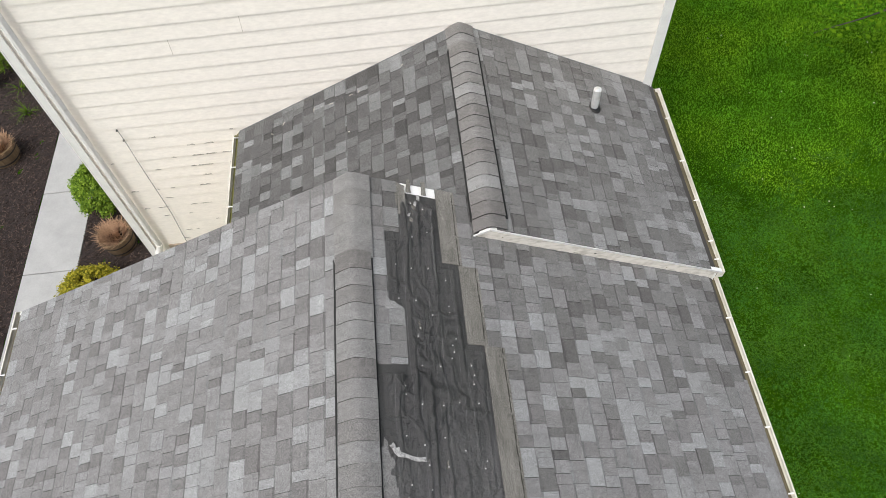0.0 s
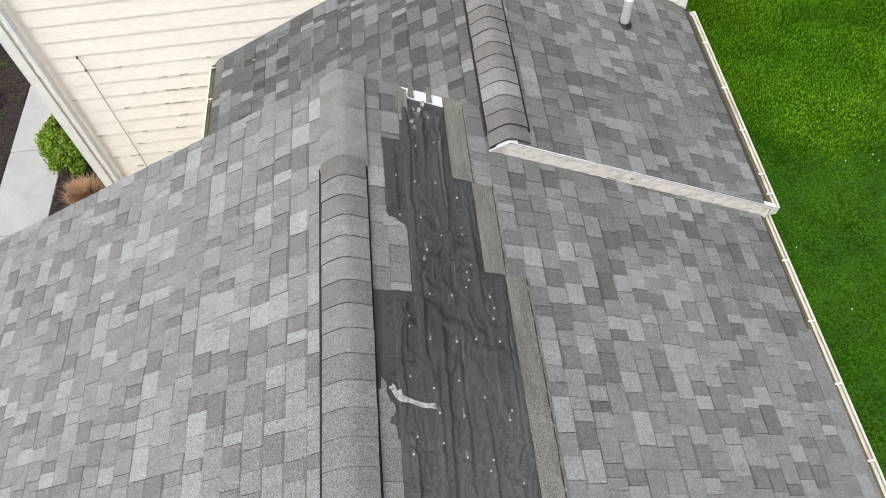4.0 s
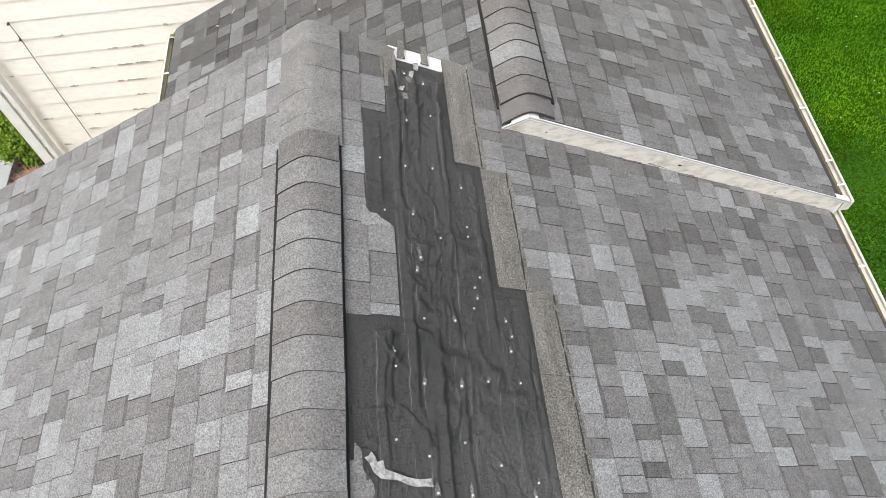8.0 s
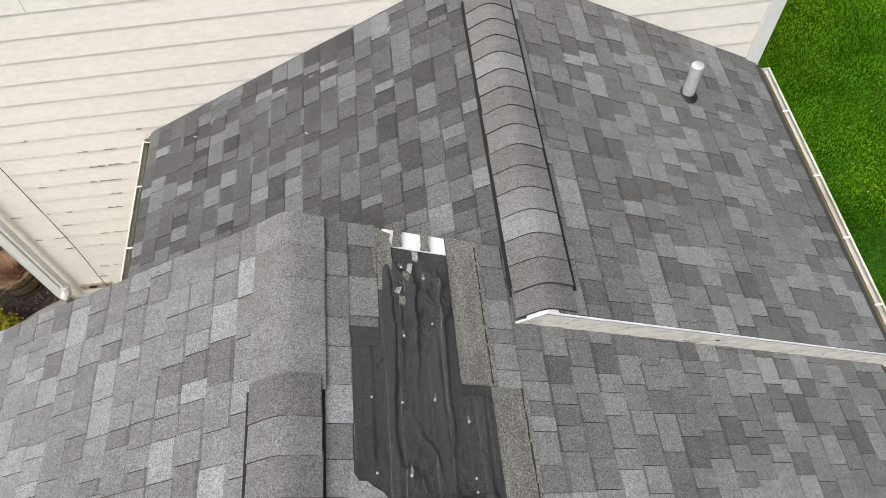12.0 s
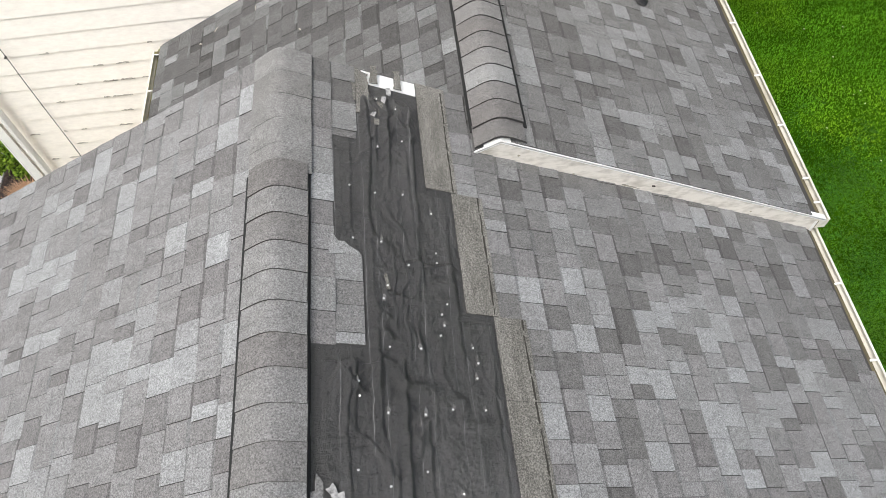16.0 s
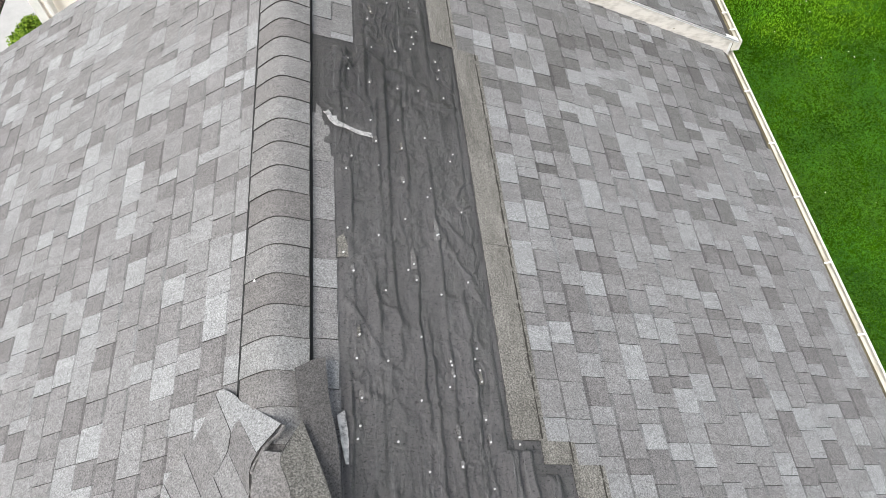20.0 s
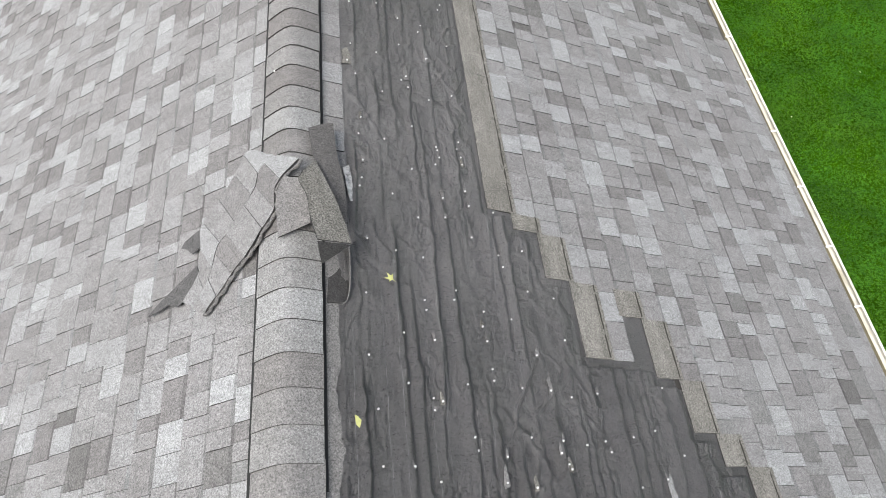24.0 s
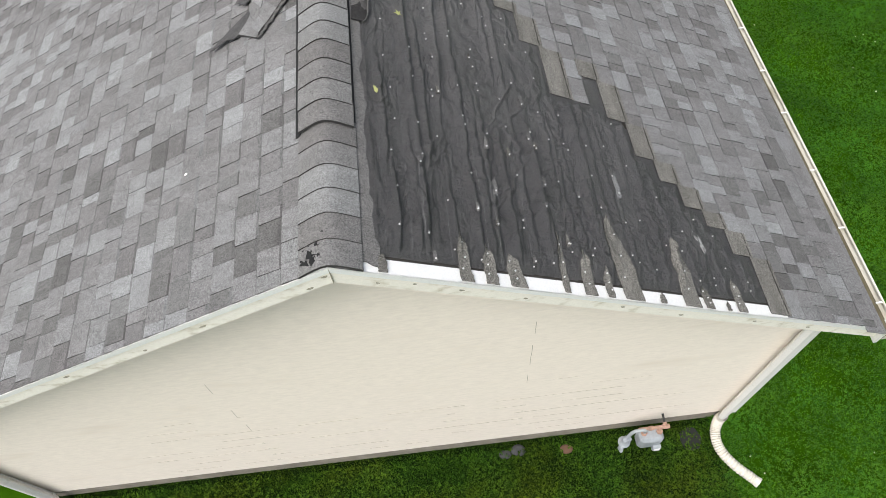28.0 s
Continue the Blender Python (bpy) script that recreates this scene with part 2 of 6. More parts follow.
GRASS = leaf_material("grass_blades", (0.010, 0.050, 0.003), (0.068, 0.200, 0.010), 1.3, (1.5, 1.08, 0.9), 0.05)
FAR_LAWN = leaf_material("far_lawn_blades", (0.052, 0.160, 0.006), (0.150, 0.372, 0.018), 1.1, (1.5, 1.08, 0.9), 0.05)
# weeds and soil by the gable, the wall-foot shade mixed into their dark colours
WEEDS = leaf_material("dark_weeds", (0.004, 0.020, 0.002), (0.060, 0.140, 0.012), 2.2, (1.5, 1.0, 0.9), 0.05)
SHADY_SOIL = plain("shady_soil", (0.008, 0.016, 0.004), 0.95, dirt=(0.5, 1.5), scale=3.0, relief=0.6)
SEALANT = plain("old_sealant", (0.034, 0.030, 0.024), 0.8, dirt=(0.7, 1.4), scale=60)
EDGE = plain("asphalt_edge", (0.044, 0.042, 0.041), 0.95, dirt=(0.7, 1.2), scale=40)
BOX = leaf_material("boxwood_leaves", (0.030, 0.075, 0.004), (0.20, 0.30, 0.03), gloss=0.1)
GOLD = leaf_material("golden_leaves", (0.11, 0.115, 0.008), (0.42, 0.36, 0.035), gloss=0.1)
MAPLE = leaf_material("maple_leaves", (0.040, 0.115, 0.003), (0.120, 0.235, 0.006), gloss=0.05)
BARK = plain("twig_bark", (0.05, 0.045, 0.035), 0.9)
TURF = plain("turf_soil", (0.028, 0.080, 0.003), 0.95, dirt=(0.55, 1.35), scale=1.3, relief=0.6)
for soil in (TURF, SHADY_SOIL):
    soil.node_tree.nodes["Principled BSDF"].inputs["Specular IOR Level"].default_value = 0.0

# ---- helpers for meshes ----


def obj(name, bm, mat, parent=None, label="", category="", kind="", smooth=False):
    me = bpy.data.meshes.new(name)
    bm.to_mesh(me)
    bm.free()
    me.materials.append(mat)
    if smooth:
        me.polygons.foreach_set("use_smooth", [True] * len(me.polygons))
    ob = new(name, me)
    ob.parent = parent
    return tagged(ob, label, category, "", kind)


def part(name, bm, material, parent, label="", smooth=False):
    return obj(name, bm, material, parent, label, smooth=smooth)


def box(bm, lo, hi, m=None, bevel=0.0):
    """A box from corner to corner, laid by the matrix m."""
    mid = [(a + b) / 2 for a, b in zip(lo, hi)]
    size = [abs(b - a) for a, b in zip(lo, hi)]
    made = bmesh.ops.create_cube(bm, size=1.0, matrix=Matrix.Translation(mid) @ Matrix.Diagonal((*size, 1)))
    if bevel:
        edges = list({e for v in made["verts"] for e in v.link_edges})
        res = bmesh.ops.bevel(bm, geom=edges, offset=bevel, segments=1, affect="EDGES")
        verts = list({v for f in res["faces"] for v in f.verts} | {v for v in made["verts"] if v.is_valid})
    else:
        verts = made["verts"]
    if m is not None:
        bmesh.ops.transform(bm, matrix=m, verts=verts)
    return bm


def boxed(lo, hi, m=None, bevel=0.0):
    return box(bmesh.new(), lo, hi, m, bevel)


def prism(bm, outline, depth):
    """A closed outline of 3D points, pushed along the vector depth."""
    a = [bm.verts.new(p) for p in outline]
    b = [bm.verts.new(Vector(p) + Vector(depth)) for p in outline]
    bm.faces.new(a)
    bm.faces.new(b[::-1])
    for i in range(len(a)):
        j = (i + 1) % len(a)
        bm.faces.new((a[j], a[i], b[i], b[j]))
    bmesh.ops.recalc_face_normals(bm, faces=bm.faces)
    return bm


def tube(bm, points, radius, sides=10, cap=True, radii=None):
    """A round tube along a line of points."""
    pts = [Vector(p) for p in points]
    rings = []
    for i, p in enumerate(pts):
        d = (pts[min(i + 1, len(pts) - 1)] - pts[max(i - 1, 0)]).normalized()
        a = d.orthogonal().normalized() if i == 0 else (last - d * last.dot(d)).normalized()
        last = a
        b = d.cross(a)
        r = radii[i] if radii else radius
        rings.append([bm.verts.new(p + r * (math.cos(2 * math.pi * k / sides) * a + math.sin(2 * math.pi * k / sides) * b)) for k in range(sides)])
    for r0, r1 in zip(rings, rings[1:]):
        for k in range(sides):
            bm.faces.new((r0[k], r0[(k + 1) % sides], r1[(k + 1) % sides], r1[k]))
    if cap:
        bm.faces.new(rings[0][::-1])
        bm.faces.new(rings[-1])
    return bm


def bezier(points, steps=8):
    """A smooth line through the points (Catmull-Rom)."""
    p = [Vector(q) for q in points]
    p = [2 * p[0] - p[1]] + p + [2 * p[-1] - p[-2]]
    out = []
    for i in range(1, len(p) - 2):
        for k in range(steps):
            t = k / steps
            out.append(0.5 * (2 * p[i] + (p[i + 1] - p[i - 1]) * t + (2 * p[i - 1] - 5 * p[i] + 4 * p[i + 1] - p[i + 2]) * t * t
                              + (3 * p[i] - p[i - 1] - 3 * p[i + 1] + p[i + 2]) * t ** 3))
    return out + [p[-2]]


def thing(name, label, category, kind="", at=(0, 0, 0), group=""):
    e = new(name)
    e.location = at
    return tagged(e, label, category, group, kind)


class Slope:
    """A roof slope: s metres down from the ridge, y along it, h above the sheathing."""

    def __init__(self, x0, z0, pitch, side):
        self.x0, self.z0, self.side = x0, z0, side
        a = math.atan(pitch)
        self.c, self.n = math.cos(a), math.sin(a)

    def at(self, s, y, h=0.0):
        return Vector((self.x0 + self.side * (s * self.c + h * self.n), y, self.z0 - s * self.n + h * self.c))

    def matrix(self, s, y, h=0.0):
        """Local x runs down the slope, y along the ridge, z off the roof."""
        o = self.at(s, y, h)
        cx = Vector((self.side * self.c, 0, -self.n))
        cz = Vector((self.side * self.n, 0, self.c))
        m = Matrix.Identity(4)
        for i, col in enumerate((cx, Vector((0, 1, 0)), cz, o)):
            for j in range(3):
                m[j][i] = col[j]
        return m


# ---- plan: main house roof along y, lower link roof behind it against the tall house ----
RIDGE = 4.43
EAST = Slope(0.0, RIDGE, 0.54, 1)
WEST = Slope(0.0, RIDGE, 0.495, -1)
FAR_E = Slope(1.07, 4.0, 0.54, 1)
FAR_W = Slope(1.07, 4.0, 0.465, -1)
RAKE_Y, END_Y, FAR_Y, WALL_Y = 0.05, 5.955, 5.575, 8.02
STEP = 0.139
SKEW = 0.028  # the far rake of the west slope runs out of square


def rake_shift(s):
    """The near rake of the east slope runs out of square as well."""
    return -0.029 + 0.024 * s


EAVE_E, EAVE_W, EAVE_FE, EAVE_FW = 3.73, 4.17, 2.53, 2.86

# ground: one sheet of lawn
bm = bmesh.new()
bmesh.ops.create_grid(bm, x_segments=60, y_segments=60, size=150)
lawn = obj("ground", bm, TURF, None, "green lawn around the houses", "lawn", "structure")

walkway = obj("pavement", boxed((-5.68, -1.0, -0.12), (-4.89, 40, 0.005)), FOUNDATION, None, "pale grey concrete walkway beside the planting bed", "path", "structure")
y = 8.163 - 6 * 1.52
for i in range(12):
    part("slab", boxed((-5.70, y + 0.004, -0.1), (-4.87, y + 1.512, 0.03), bevel=0.006), CONCRETE, walkway)
    y += 1.52


def mulch_bed(name, x0, x1, y0, y1, label):
    bm = bmesh.new()
    nx, ny = int((x1 - x0) / 0.06), int((y1 - y0) / 0.06)
    vs = [[bm.verts.new((x0 + (x1 - x0) * i / nx, y0 + (y1 - y0) * j / ny,
                         0.012 + 0.03 * noise.noise((i * 0.25, j * 0.25, 3)) + 0.02 * random.random())) for j in range(ny + 1)] for i in range(nx + 1)]
    for i in range(nx):
        for j in range(ny):
            bm.faces.new((vs[i][j], vs[i + 1][j], vs[i + 1][j + 1], vs[i][j + 1]))
    return obj(name, bm, MULCH, None, label, "mulch", "structure")


mulch_bed("planting_bed_west", -9.5, -5.71, 5.0, 14.5, "dark brown bark mulch bed beside the walkway")
mulch_bed("planting_bed_east", -4.86, -3.2, 5.5, 13.0, "dark brown bark mulch bed along the house wall")

# ---- walls ----


LEAN = 0.044  # the weathered west corner stands a little out of plumb


def lap_siding(name, x0, x1, y, z0, z1, face, mat, label, step=0.19, top=None, lean=0.0, proud=0.003):
    """A wall of horizontal lap boards; face is -1 for a wall that looks to -y. top(x) cuts a gable."""
    wall = obj(name, prism(bmesh.new(), [(x0 + lean * z0 + 0.01, y + 0.02, z0), (x1, y + 0.02, z0), (x1, y + 0.02, z1), (x0 + lean * z1 + 0.01, y + 0.02, z1)], (0, 0.14, 0)) if top is None else
               prism(bmesh.new(), [(x0, y + 0.02, z0), (x1, y + 0.02, z0), (x1, y + 0.02, top(x1)), (0, y + 0.02, top(0)), (x0, y + 0.02, top(x0))], (0, 0.14, 0)),
               mat, None, label, "wall", "structure")
    z = z0
    while z < z1 - 0.01:
        zt = min(z + step + 0.01, z1)
        if top is None:
            a0, a1, b0, b1 = x0 + lean * z, x1, x0 + lean * zt, x1
        else:
            def span(zz):
                lo = x0 if top(x0) > zz else -(top(0) - zz) / ((top(0) - top(x0)) / -x0)
                hi = x1 if top(x1) > zz else (top(0) - zz) / ((top(0) - top(x1)) / x1)
                return lo, hi
            a0, a1 = span(z)
            b0, b1 = span(min(zt, top(0) - 0.005))
            if a1 - a0 < 0.15:
                break
        bm = bmesh.new()
        pts = [(a0, y + proud, z), (a1, y + proud, z), (b1, y + 0.012, zt), (b0, y + 0.012, zt)]
        back = [(a0, y + 0.018, z), (a1, y + 0.018, z), (b1, y + 0.018, zt), (b0, y + 0.018, zt)]
        v = [bm.verts.new(p) for p in pts]
        w = [bm.verts.new(p) for p in back]
        bm.faces.new(v)
        for i in range(4):
            bm.faces.new((v[(i + 1) % 4], v[i], w[i], w[(i + 1) % 4]))
        part("siding_board", bm, mat, wall)
        z += step
    return wall


def gable_top(x):
    return RIDGE - (0.54 if x > 0 else 0.495) * abs(x) - 0.13


wall_south = lap_siding("wall_south", -3.56, 3.17, 0.33, 0.22, 4.4, -1, GABLE, "cream lap-sided gable wall of the damaged house", 0.19, gable_top)
wall_north = lap_siding("wall_north", -3.53, 3.24, WALL_Y, 0.2, 7.0, -1, SIDING, "cream lap-sided wall of the taller house behind the roofs", lean=LEAN, proud=0.0005)
obj("wall_north_side_east", boxed((3.10, WALL_Y + 0.16, 0.0), (3.24, 15, 7.0)), SIDING, None, "cream side wall of the taller house", "wall", "structure")
obj("wall_north_side_west", prism(bmesh.new(), [(-3.52, WALL_Y + 0.16, 0.0), (-3.38, WALL_Y + 0.16, 0.0), (-3.38 + LEAN * 7, WALL_Y + 0.16, 7.0), (-3.52 + LEAN * 7, WALL_Y + 0.16, 7.0)], (0, 7, 0)), SIDING, None, "cream side wall of the taller house", "wall", "structure")
obj("wall_north_base", boxed((-3.5, WALL_Y + 0.02, -0.1), (3.23, WALL_Y + 0.15, 0.2)), FOUNDATION, None, "grey concrete base of the taller house", "wall", "structure")
obj("wall_north_back", boxed((-3.3, 15.0, 0.0), (3.24, 15.14, 7.0)), SIDING, None, "cream back wall of the taller house", "wall", "structure")
obj("roof_tall_house", boxed((-3.4, WALL_Y - 0.1, 7.0), (3.4, 15.3, 7.15)), DECK, None, "flat dark roof closing the taller house", "roof", "structure")
obj("wall_south_base", boxed((-3.54, 0.345, -0.1), (3.16, 0.48, 0.22)), FOUNDATION, None, "dirty concrete base under the gable wall", "wall", "structure")
obj("wall_east", boxed((3.03, 0.49, -0.1), (3.17, 8.0, 2.50)), GABLE, None, "cream side wall under the eaves", "wall", "structure")
obj("wall_west", boxed((-3.56, 0.49, -0.1), (-3.31, 5.85, 2.3)), GABLE, None, "cream side wall under the eaves", "wall", "structure")
obj("wall_link", boxed((-1.35, 5.86, -0.1), (-1.21, 8.0, 2.65)), SIDING, None, "cream wall under the link roof", "wall", "structure")
bm = prism(bmesh.new(), [(-3.56, 5.85, 0), (2.9, 5.85, 0), (2.9, 5.85, gable_top(2.9)), (0, 5.85, gable_top(0)), (-3.56, 5.85, gable_top(-3.56))], (0, 0.1, 0))
obj("wall_inner_gable", bm, SIDING, None, "cream wall closing the far gable", "wall", "structure")


def corner_board(x, y, z0, z1, w, out, label, lean=0.0):
    t = thing("corner_trim", label, "trim", "structure")
    t.rotation_euler = (0, math.atan(lean), 0)
    part("front_board", boxed((x - w if out > 0 else x, y - 0.022, z0), (x if out > 0 else x + w, y - 0.005, z1), bevel=0.003), TRIM, t)
    xs = (x + 0.001, x + 0.02) if out > 0 else (x - 0.02, x - 0.001)
    part("side_board", boxed((xs[0], y - 0.022, z0), (xs[1], y + 0.09, z1), bevel=0.003), TRIM, t)
    return t


corner_board(3.24, WALL_Y, 0.1, 7.0, 0.09, 1, "white corner board on the taller house")
corner_board(-3.53, WALL_Y, 0.1, 7.0, 0.09, -1, "white corner board on the taller house", LEAN)
corner_board(3.17, 0.33, 0.2, gable_top(3.17), 0.09, 1, "white corner board on the gable wall")
corner_board(-3.56, 0.33, 0.2, gable_top(-3.56), 0.09, -1, "white corner board on the gable wall")

# ---- roof decks ----


def deck(name, slope, s1, y0, y1, label, skew=0.0, near=0.0):
    bm = prism(bmesh.new(), [(0.0, y0, -0.10), (s1, y0 + near * s1, -0.10), (s1, y1 + skew * s1, -0.10), (0.0, y1, -0.10)], (0, 0, 0.096))
    ob = obj(name, bm, DECK, None, label, "roof", "structure")
    me = ob.data
    me.transform(slope.matrix(0, 0))
    return ob


roof_east = deck("roof_east", EAST, EAVE_E - 0.02, RAKE_Y + 0.02, END_Y - 0.02, "storm-damaged grey shingle roof slope with bare black felt", near=0.024)
roof_west = deck("roof_west", WEST, EAVE_W - 0.02, RAKE_Y + 0.02, END_Y - 0.02, "grey architectural shingle roof slope", SKEW)
roof_far_east = deck("roof_link_east", FAR_E, EAVE_FE - 0.02, FAR_Y + 0.03, WALL_Y, "grey shingle slope of the link roof")
roof_far_west = deck("roof_link_west", FAR_W, EAVE_FW - 0.02, FAR_Y + 0.03, WALL_Y, "grey shingle slope of the link roof with its shade in the colour")

# ---- rake boards, drip edges ----


def rake_board(slope, s1, y, height, mat, name, label, drip=0.05, s0=0.0, lip=0.030, shift=lambda s: 0.0):
    """A board along a gable's slope, cut plumb at the ridge."""
    t = thing(name, label, "trim", "structure")

    def strip(top, low):
        pts = []
        for s, h in ((s0, top), (s1, top), (s1, low), (s0, low)):
            p = slope.at(s, 0, h)
            if s <= 0:
                p = Vector((slope.x0, 0, slope.z0 + h / slope.c))
            pts.append(p + Vector((0, shift(s), 0)))
        return pts
    bm = prism(bmesh.new(), [p + Vector((0, y - 0.0195, 0)) for p in strip(-0.004, -height)], (0, 0.029, 0))
    part("board", bm, mat, t)
    if height < 0.18:
        bm = prism(bmesh.new(), [p + Vector((0, y + 0.0102, 0)) for p in strip(-height + 0.01, -height - 0.028)], (0, 0.022, 0))
        part("under_board", bm, mat, t)
    bm = prism(bmesh.new(), [p + Vector((0, y - 0.026, 0)) for p in strip(0.003, -lip)], (0, 0.007, 0))
    prism(bm, [p + Vector((0, y - 0.026, 0)) for p in strip(0.003, -0.002)], (0, 0.026 + drip, 0))
    part("drip_edge", bm, DRIP, t, "white metal drip edge")
    return t


KNOT = plain("wood_knot", (0.46, 0.42, 0.33), 0.9, dirt=(0.5, 1.2), scale=70)


def knots(trim, slope, y, places):
    """Grey knots that show through the paint of a board: (s, depth below the roof, length)."""
    for s, d, ln in places:
        bm = bmesh.new()
        out = []
        for k in range(12):
            a = k * math.pi / 6
            out.append(slope.at(s + ln * math.cos(a) * (1 + 0.2 * math.sin(3 * a)), y - 0.0204 + (rake_shift(s) if slope is EAST else -0.029 + 0.009 * s if slope is WEST else 0), -d + 0.008 * math.sin(a)))
        prism(bm, out, (0, 0.002, 0))
        part("knot", bm, KNOT, trim, "grey knot under the paint")


rake_e = rake_board(EAST, EAVE_E + 0.09, RAKE_Y, 0.115, RAKE, "rake_trim_east", "stained white rake board with metal drip edge", shift=rake_shift)
rake_w = rake_board(WEST, EAVE_W + 0.02, RAKE_Y, 0.115, RAKE, "rake_trim_west", "stained white rake board with metal drip edge", 0.02, shift=lambda s: -0.029 + 0.009 * s)
knots(rake_e, EAST, RAKE_Y, ((0.24, 0.085, 0.022), (0.42, 0.06, 0.010), (0.66, 0.072, 0.018), (1.02, 0.086, 0.016), (1.62, 0.07, 0.014), (2.05, 0.09, 0.018), (2.62, 0.075, 0.014), (3.1, 0.08, 0.016)))
knots(rake_w, WEST, RAKE_Y, ((0.06, 0.055, 0.016), (0.17, 0.098, 0.018), (0.78, 0.075, 0.020), (1.18, 0.09, 0.012), (1.72, 0.06, 0.022), (2.35, 0.085, 0.014), (2.9, 0.07, 0.018)))
part("mitre_gap", boxed((-0.0015, RAKE_Y - 0.0565, RIDGE - 0.125), (0.0015, RAKE_Y - 0.047, RIDGE - 0.006)), KNOT, rake_w, "open joint where the boards meet")
rake_board(FAR_E, EAVE_FE + 0.05, FAR_Y, 0.182, FASCIA, "fascia_link_east", "mould-stained white fascia board of the link roof", 0.02, lip=0.010)
fascia = bpy.data.objects["fascia_link_east"]
knots(fascia, FAR_E, FAR_Y, ((0.155, 0.075, 0.008), (0.55, 0.12, 0.007), (1.55, 0.13, 0.006), (1.95, 0.09, 0.008)))
HOLE = plain("knot_hole", (0.05, 0.04, 0.035), 0.9)
part("knot_hole", prism(bmesh.new(), [FAR_E.at(1.103 + 0.014 * math.cos(k * 0.628) * (1 + 0.2 * math.sin(k * 2)), FAR_Y - 0.0204, -0.066 + 0.007 * math.sin(k * 0.628)) for k in range(10)], (0, 0.002, 0)), HOLE, fascia, "dark knot hole")
# grey mould creeping up from the board's lower edge
MILDEW = stained("board_mildew", (0.40, 0.36, 0.30), (0.13, 0.12, 0.10), 0.36, 0.66, 30.0, (0.5, 1, 1))
rng = random.Random(83)
for k in range(34):
    a, ln, hh = rng.uniform(0.05, 2.2), rng.uniform(0.03, 0.16), rng.uniform(0.004, 0.018)
    low = 0.181 - (rng.uniform(0.0, 0.07) if k % 3 == 0 else 0.0)
    up = [(a + ln * q / 7, low - hh * math.sin(math.pi * (q + 0.4) / 8) * rng.uniform(0.4, 1.0)) for q in range(8)]
    part("mildew_streak", prism(bmesh.new(), [FAR_E.at(q, FAR_Y - 0.0200, -d) for q, d in [(a, low)] + up + [(a + ln, low)]], (0, 0.0015, 0)), MILDEW, fascia, "grey mould on the paint")
rake_board(FAR_W, 0.17, FAR_Y, 0.182, FASCIA, "fascia_link_west", "mould-stained white fascia board of the link roof", 0.02, lip=0.010)
t = thing("rake_trim_far", "white metal drip edge at the far rake", "trim", "structure")
part("drip_edge", boxed((0.425, END_Y - 0.09, -0.06), (0.735, END_Y, 0.002), EAST.matrix(0, 0), 0.002), DRIP, t)
bm = prism(bmesh.new(), [(0.0, END_Y - 0.03, -0.06), (EAVE_W, END_Y - 0.03 + SKEW * EAVE_W, -0.06), (EAVE_W, END_Y + SKEW * EAVE_W, -0.06), (0.0, END_Y, -0.06)], (0, 0, 0.062))
bmesh.ops.transform(bm, matrix=WEST.matrix(0, 0), verts=bm.verts)
part("drip_edge", bm, DRIP, t)


def gutter(slope, s, y0, y1, name, label, brackets, silt=None):
    """A K-style gutter along an eave, with straps across it."""
    g = thing(name, label, "gutter")
    o = slope.at(s, 0)
    sd = slope.side

    def prof(pts):
        return [(o.x + sd * a, y0, o.z + b) for a, b in pts]
    outer = [(-0.005, -0.108), (-0.005, -0.115), (0.040, -0.115), (0.052, -0.075), (0.068, -0.055), (0.073, -0.020), (0.068, -0.014), (0.057, -0.016), (0.056, -0.027), (0.059, -0.027),
             (0.060, -0.021), (0.064, -0.027), (0.062, -0.050), (0.046, -0.070), (0.035, -0.108)]
    part("back", prism(bmesh.new(), prof([(-0.005, -0.03), (-0.005, -0.107), (0.003, -0.107), (0.003, -0.03)]), (0, y1 - y0, 0)), GRIME, g, "grimy back of the gutter")
    trough = part("trough", prism(bmesh.new(), prof(outer), (0, y1 - y0, 0)), GUTTER, g)
    part("sediment", prism(bmesh.new(), prof([(0.004, -0.062), (0.004, -0.107), (0.034, -0.107), (0.044, -0.074), (0.050, -0.066)]), (0, y1 - y0 - 0.004, 0)), silt or GRIME, g, "brown grime in the gutter")
    for ye in (y0 - 0.003, y1):
        part("end_cap", boxed((min(o.x, o.x + sd * 0.070), ye, o.z - 0.115), (max(o.x, o.x + sd * 0.070), ye + 0.003, o.z - 0.018)), GUTTER, trough)
    for y in brackets:
        part("strap", boxed((min(o.x - sd * 0.004, o.x + sd * 0.068), y - 0.006, o.z - 0.022), (max(o.x - sd * 0.004, o.x + sd * 0.068), y + 0.006, o.z - 0.0175)), DRIP, trough)
    part("eave_drip_edge", boxed((min(o.x - sd * 0.02, o.x + sd * 0.004), y0 + 0.01, o.z - 0.012), (max(o.x - sd * 0.02, o.x + sd * 0.004), y1 - 0.01, o.z - 0.006), bevel=0.002), GRIME, g, "grimy metal drip edge under the shingles")
    part("fascia_board", boxed((min(o.x - sd * 0.03, o.x - sd * 0.008), y0, o.z - 0.17), (max(o.x - sd * 0.03, o.x - sd * 0.008), y1, o.z - 0.03)), TRIM, g)
    return g


gutter(EAST, EAVE_E, RAKE_Y - 0.02, FAR_Y + 0.05, "gutter", "weathered white gutter along the damaged slope", [0.25, 0.85, 1.37, 1.95, 2.42, 2.94, 3.48, 4.04, 4.55, 5.1]).matrix_basis = pose(0, 4.5, 0, 0, 0, 0.55) @ pose(0, -4.5, 0)
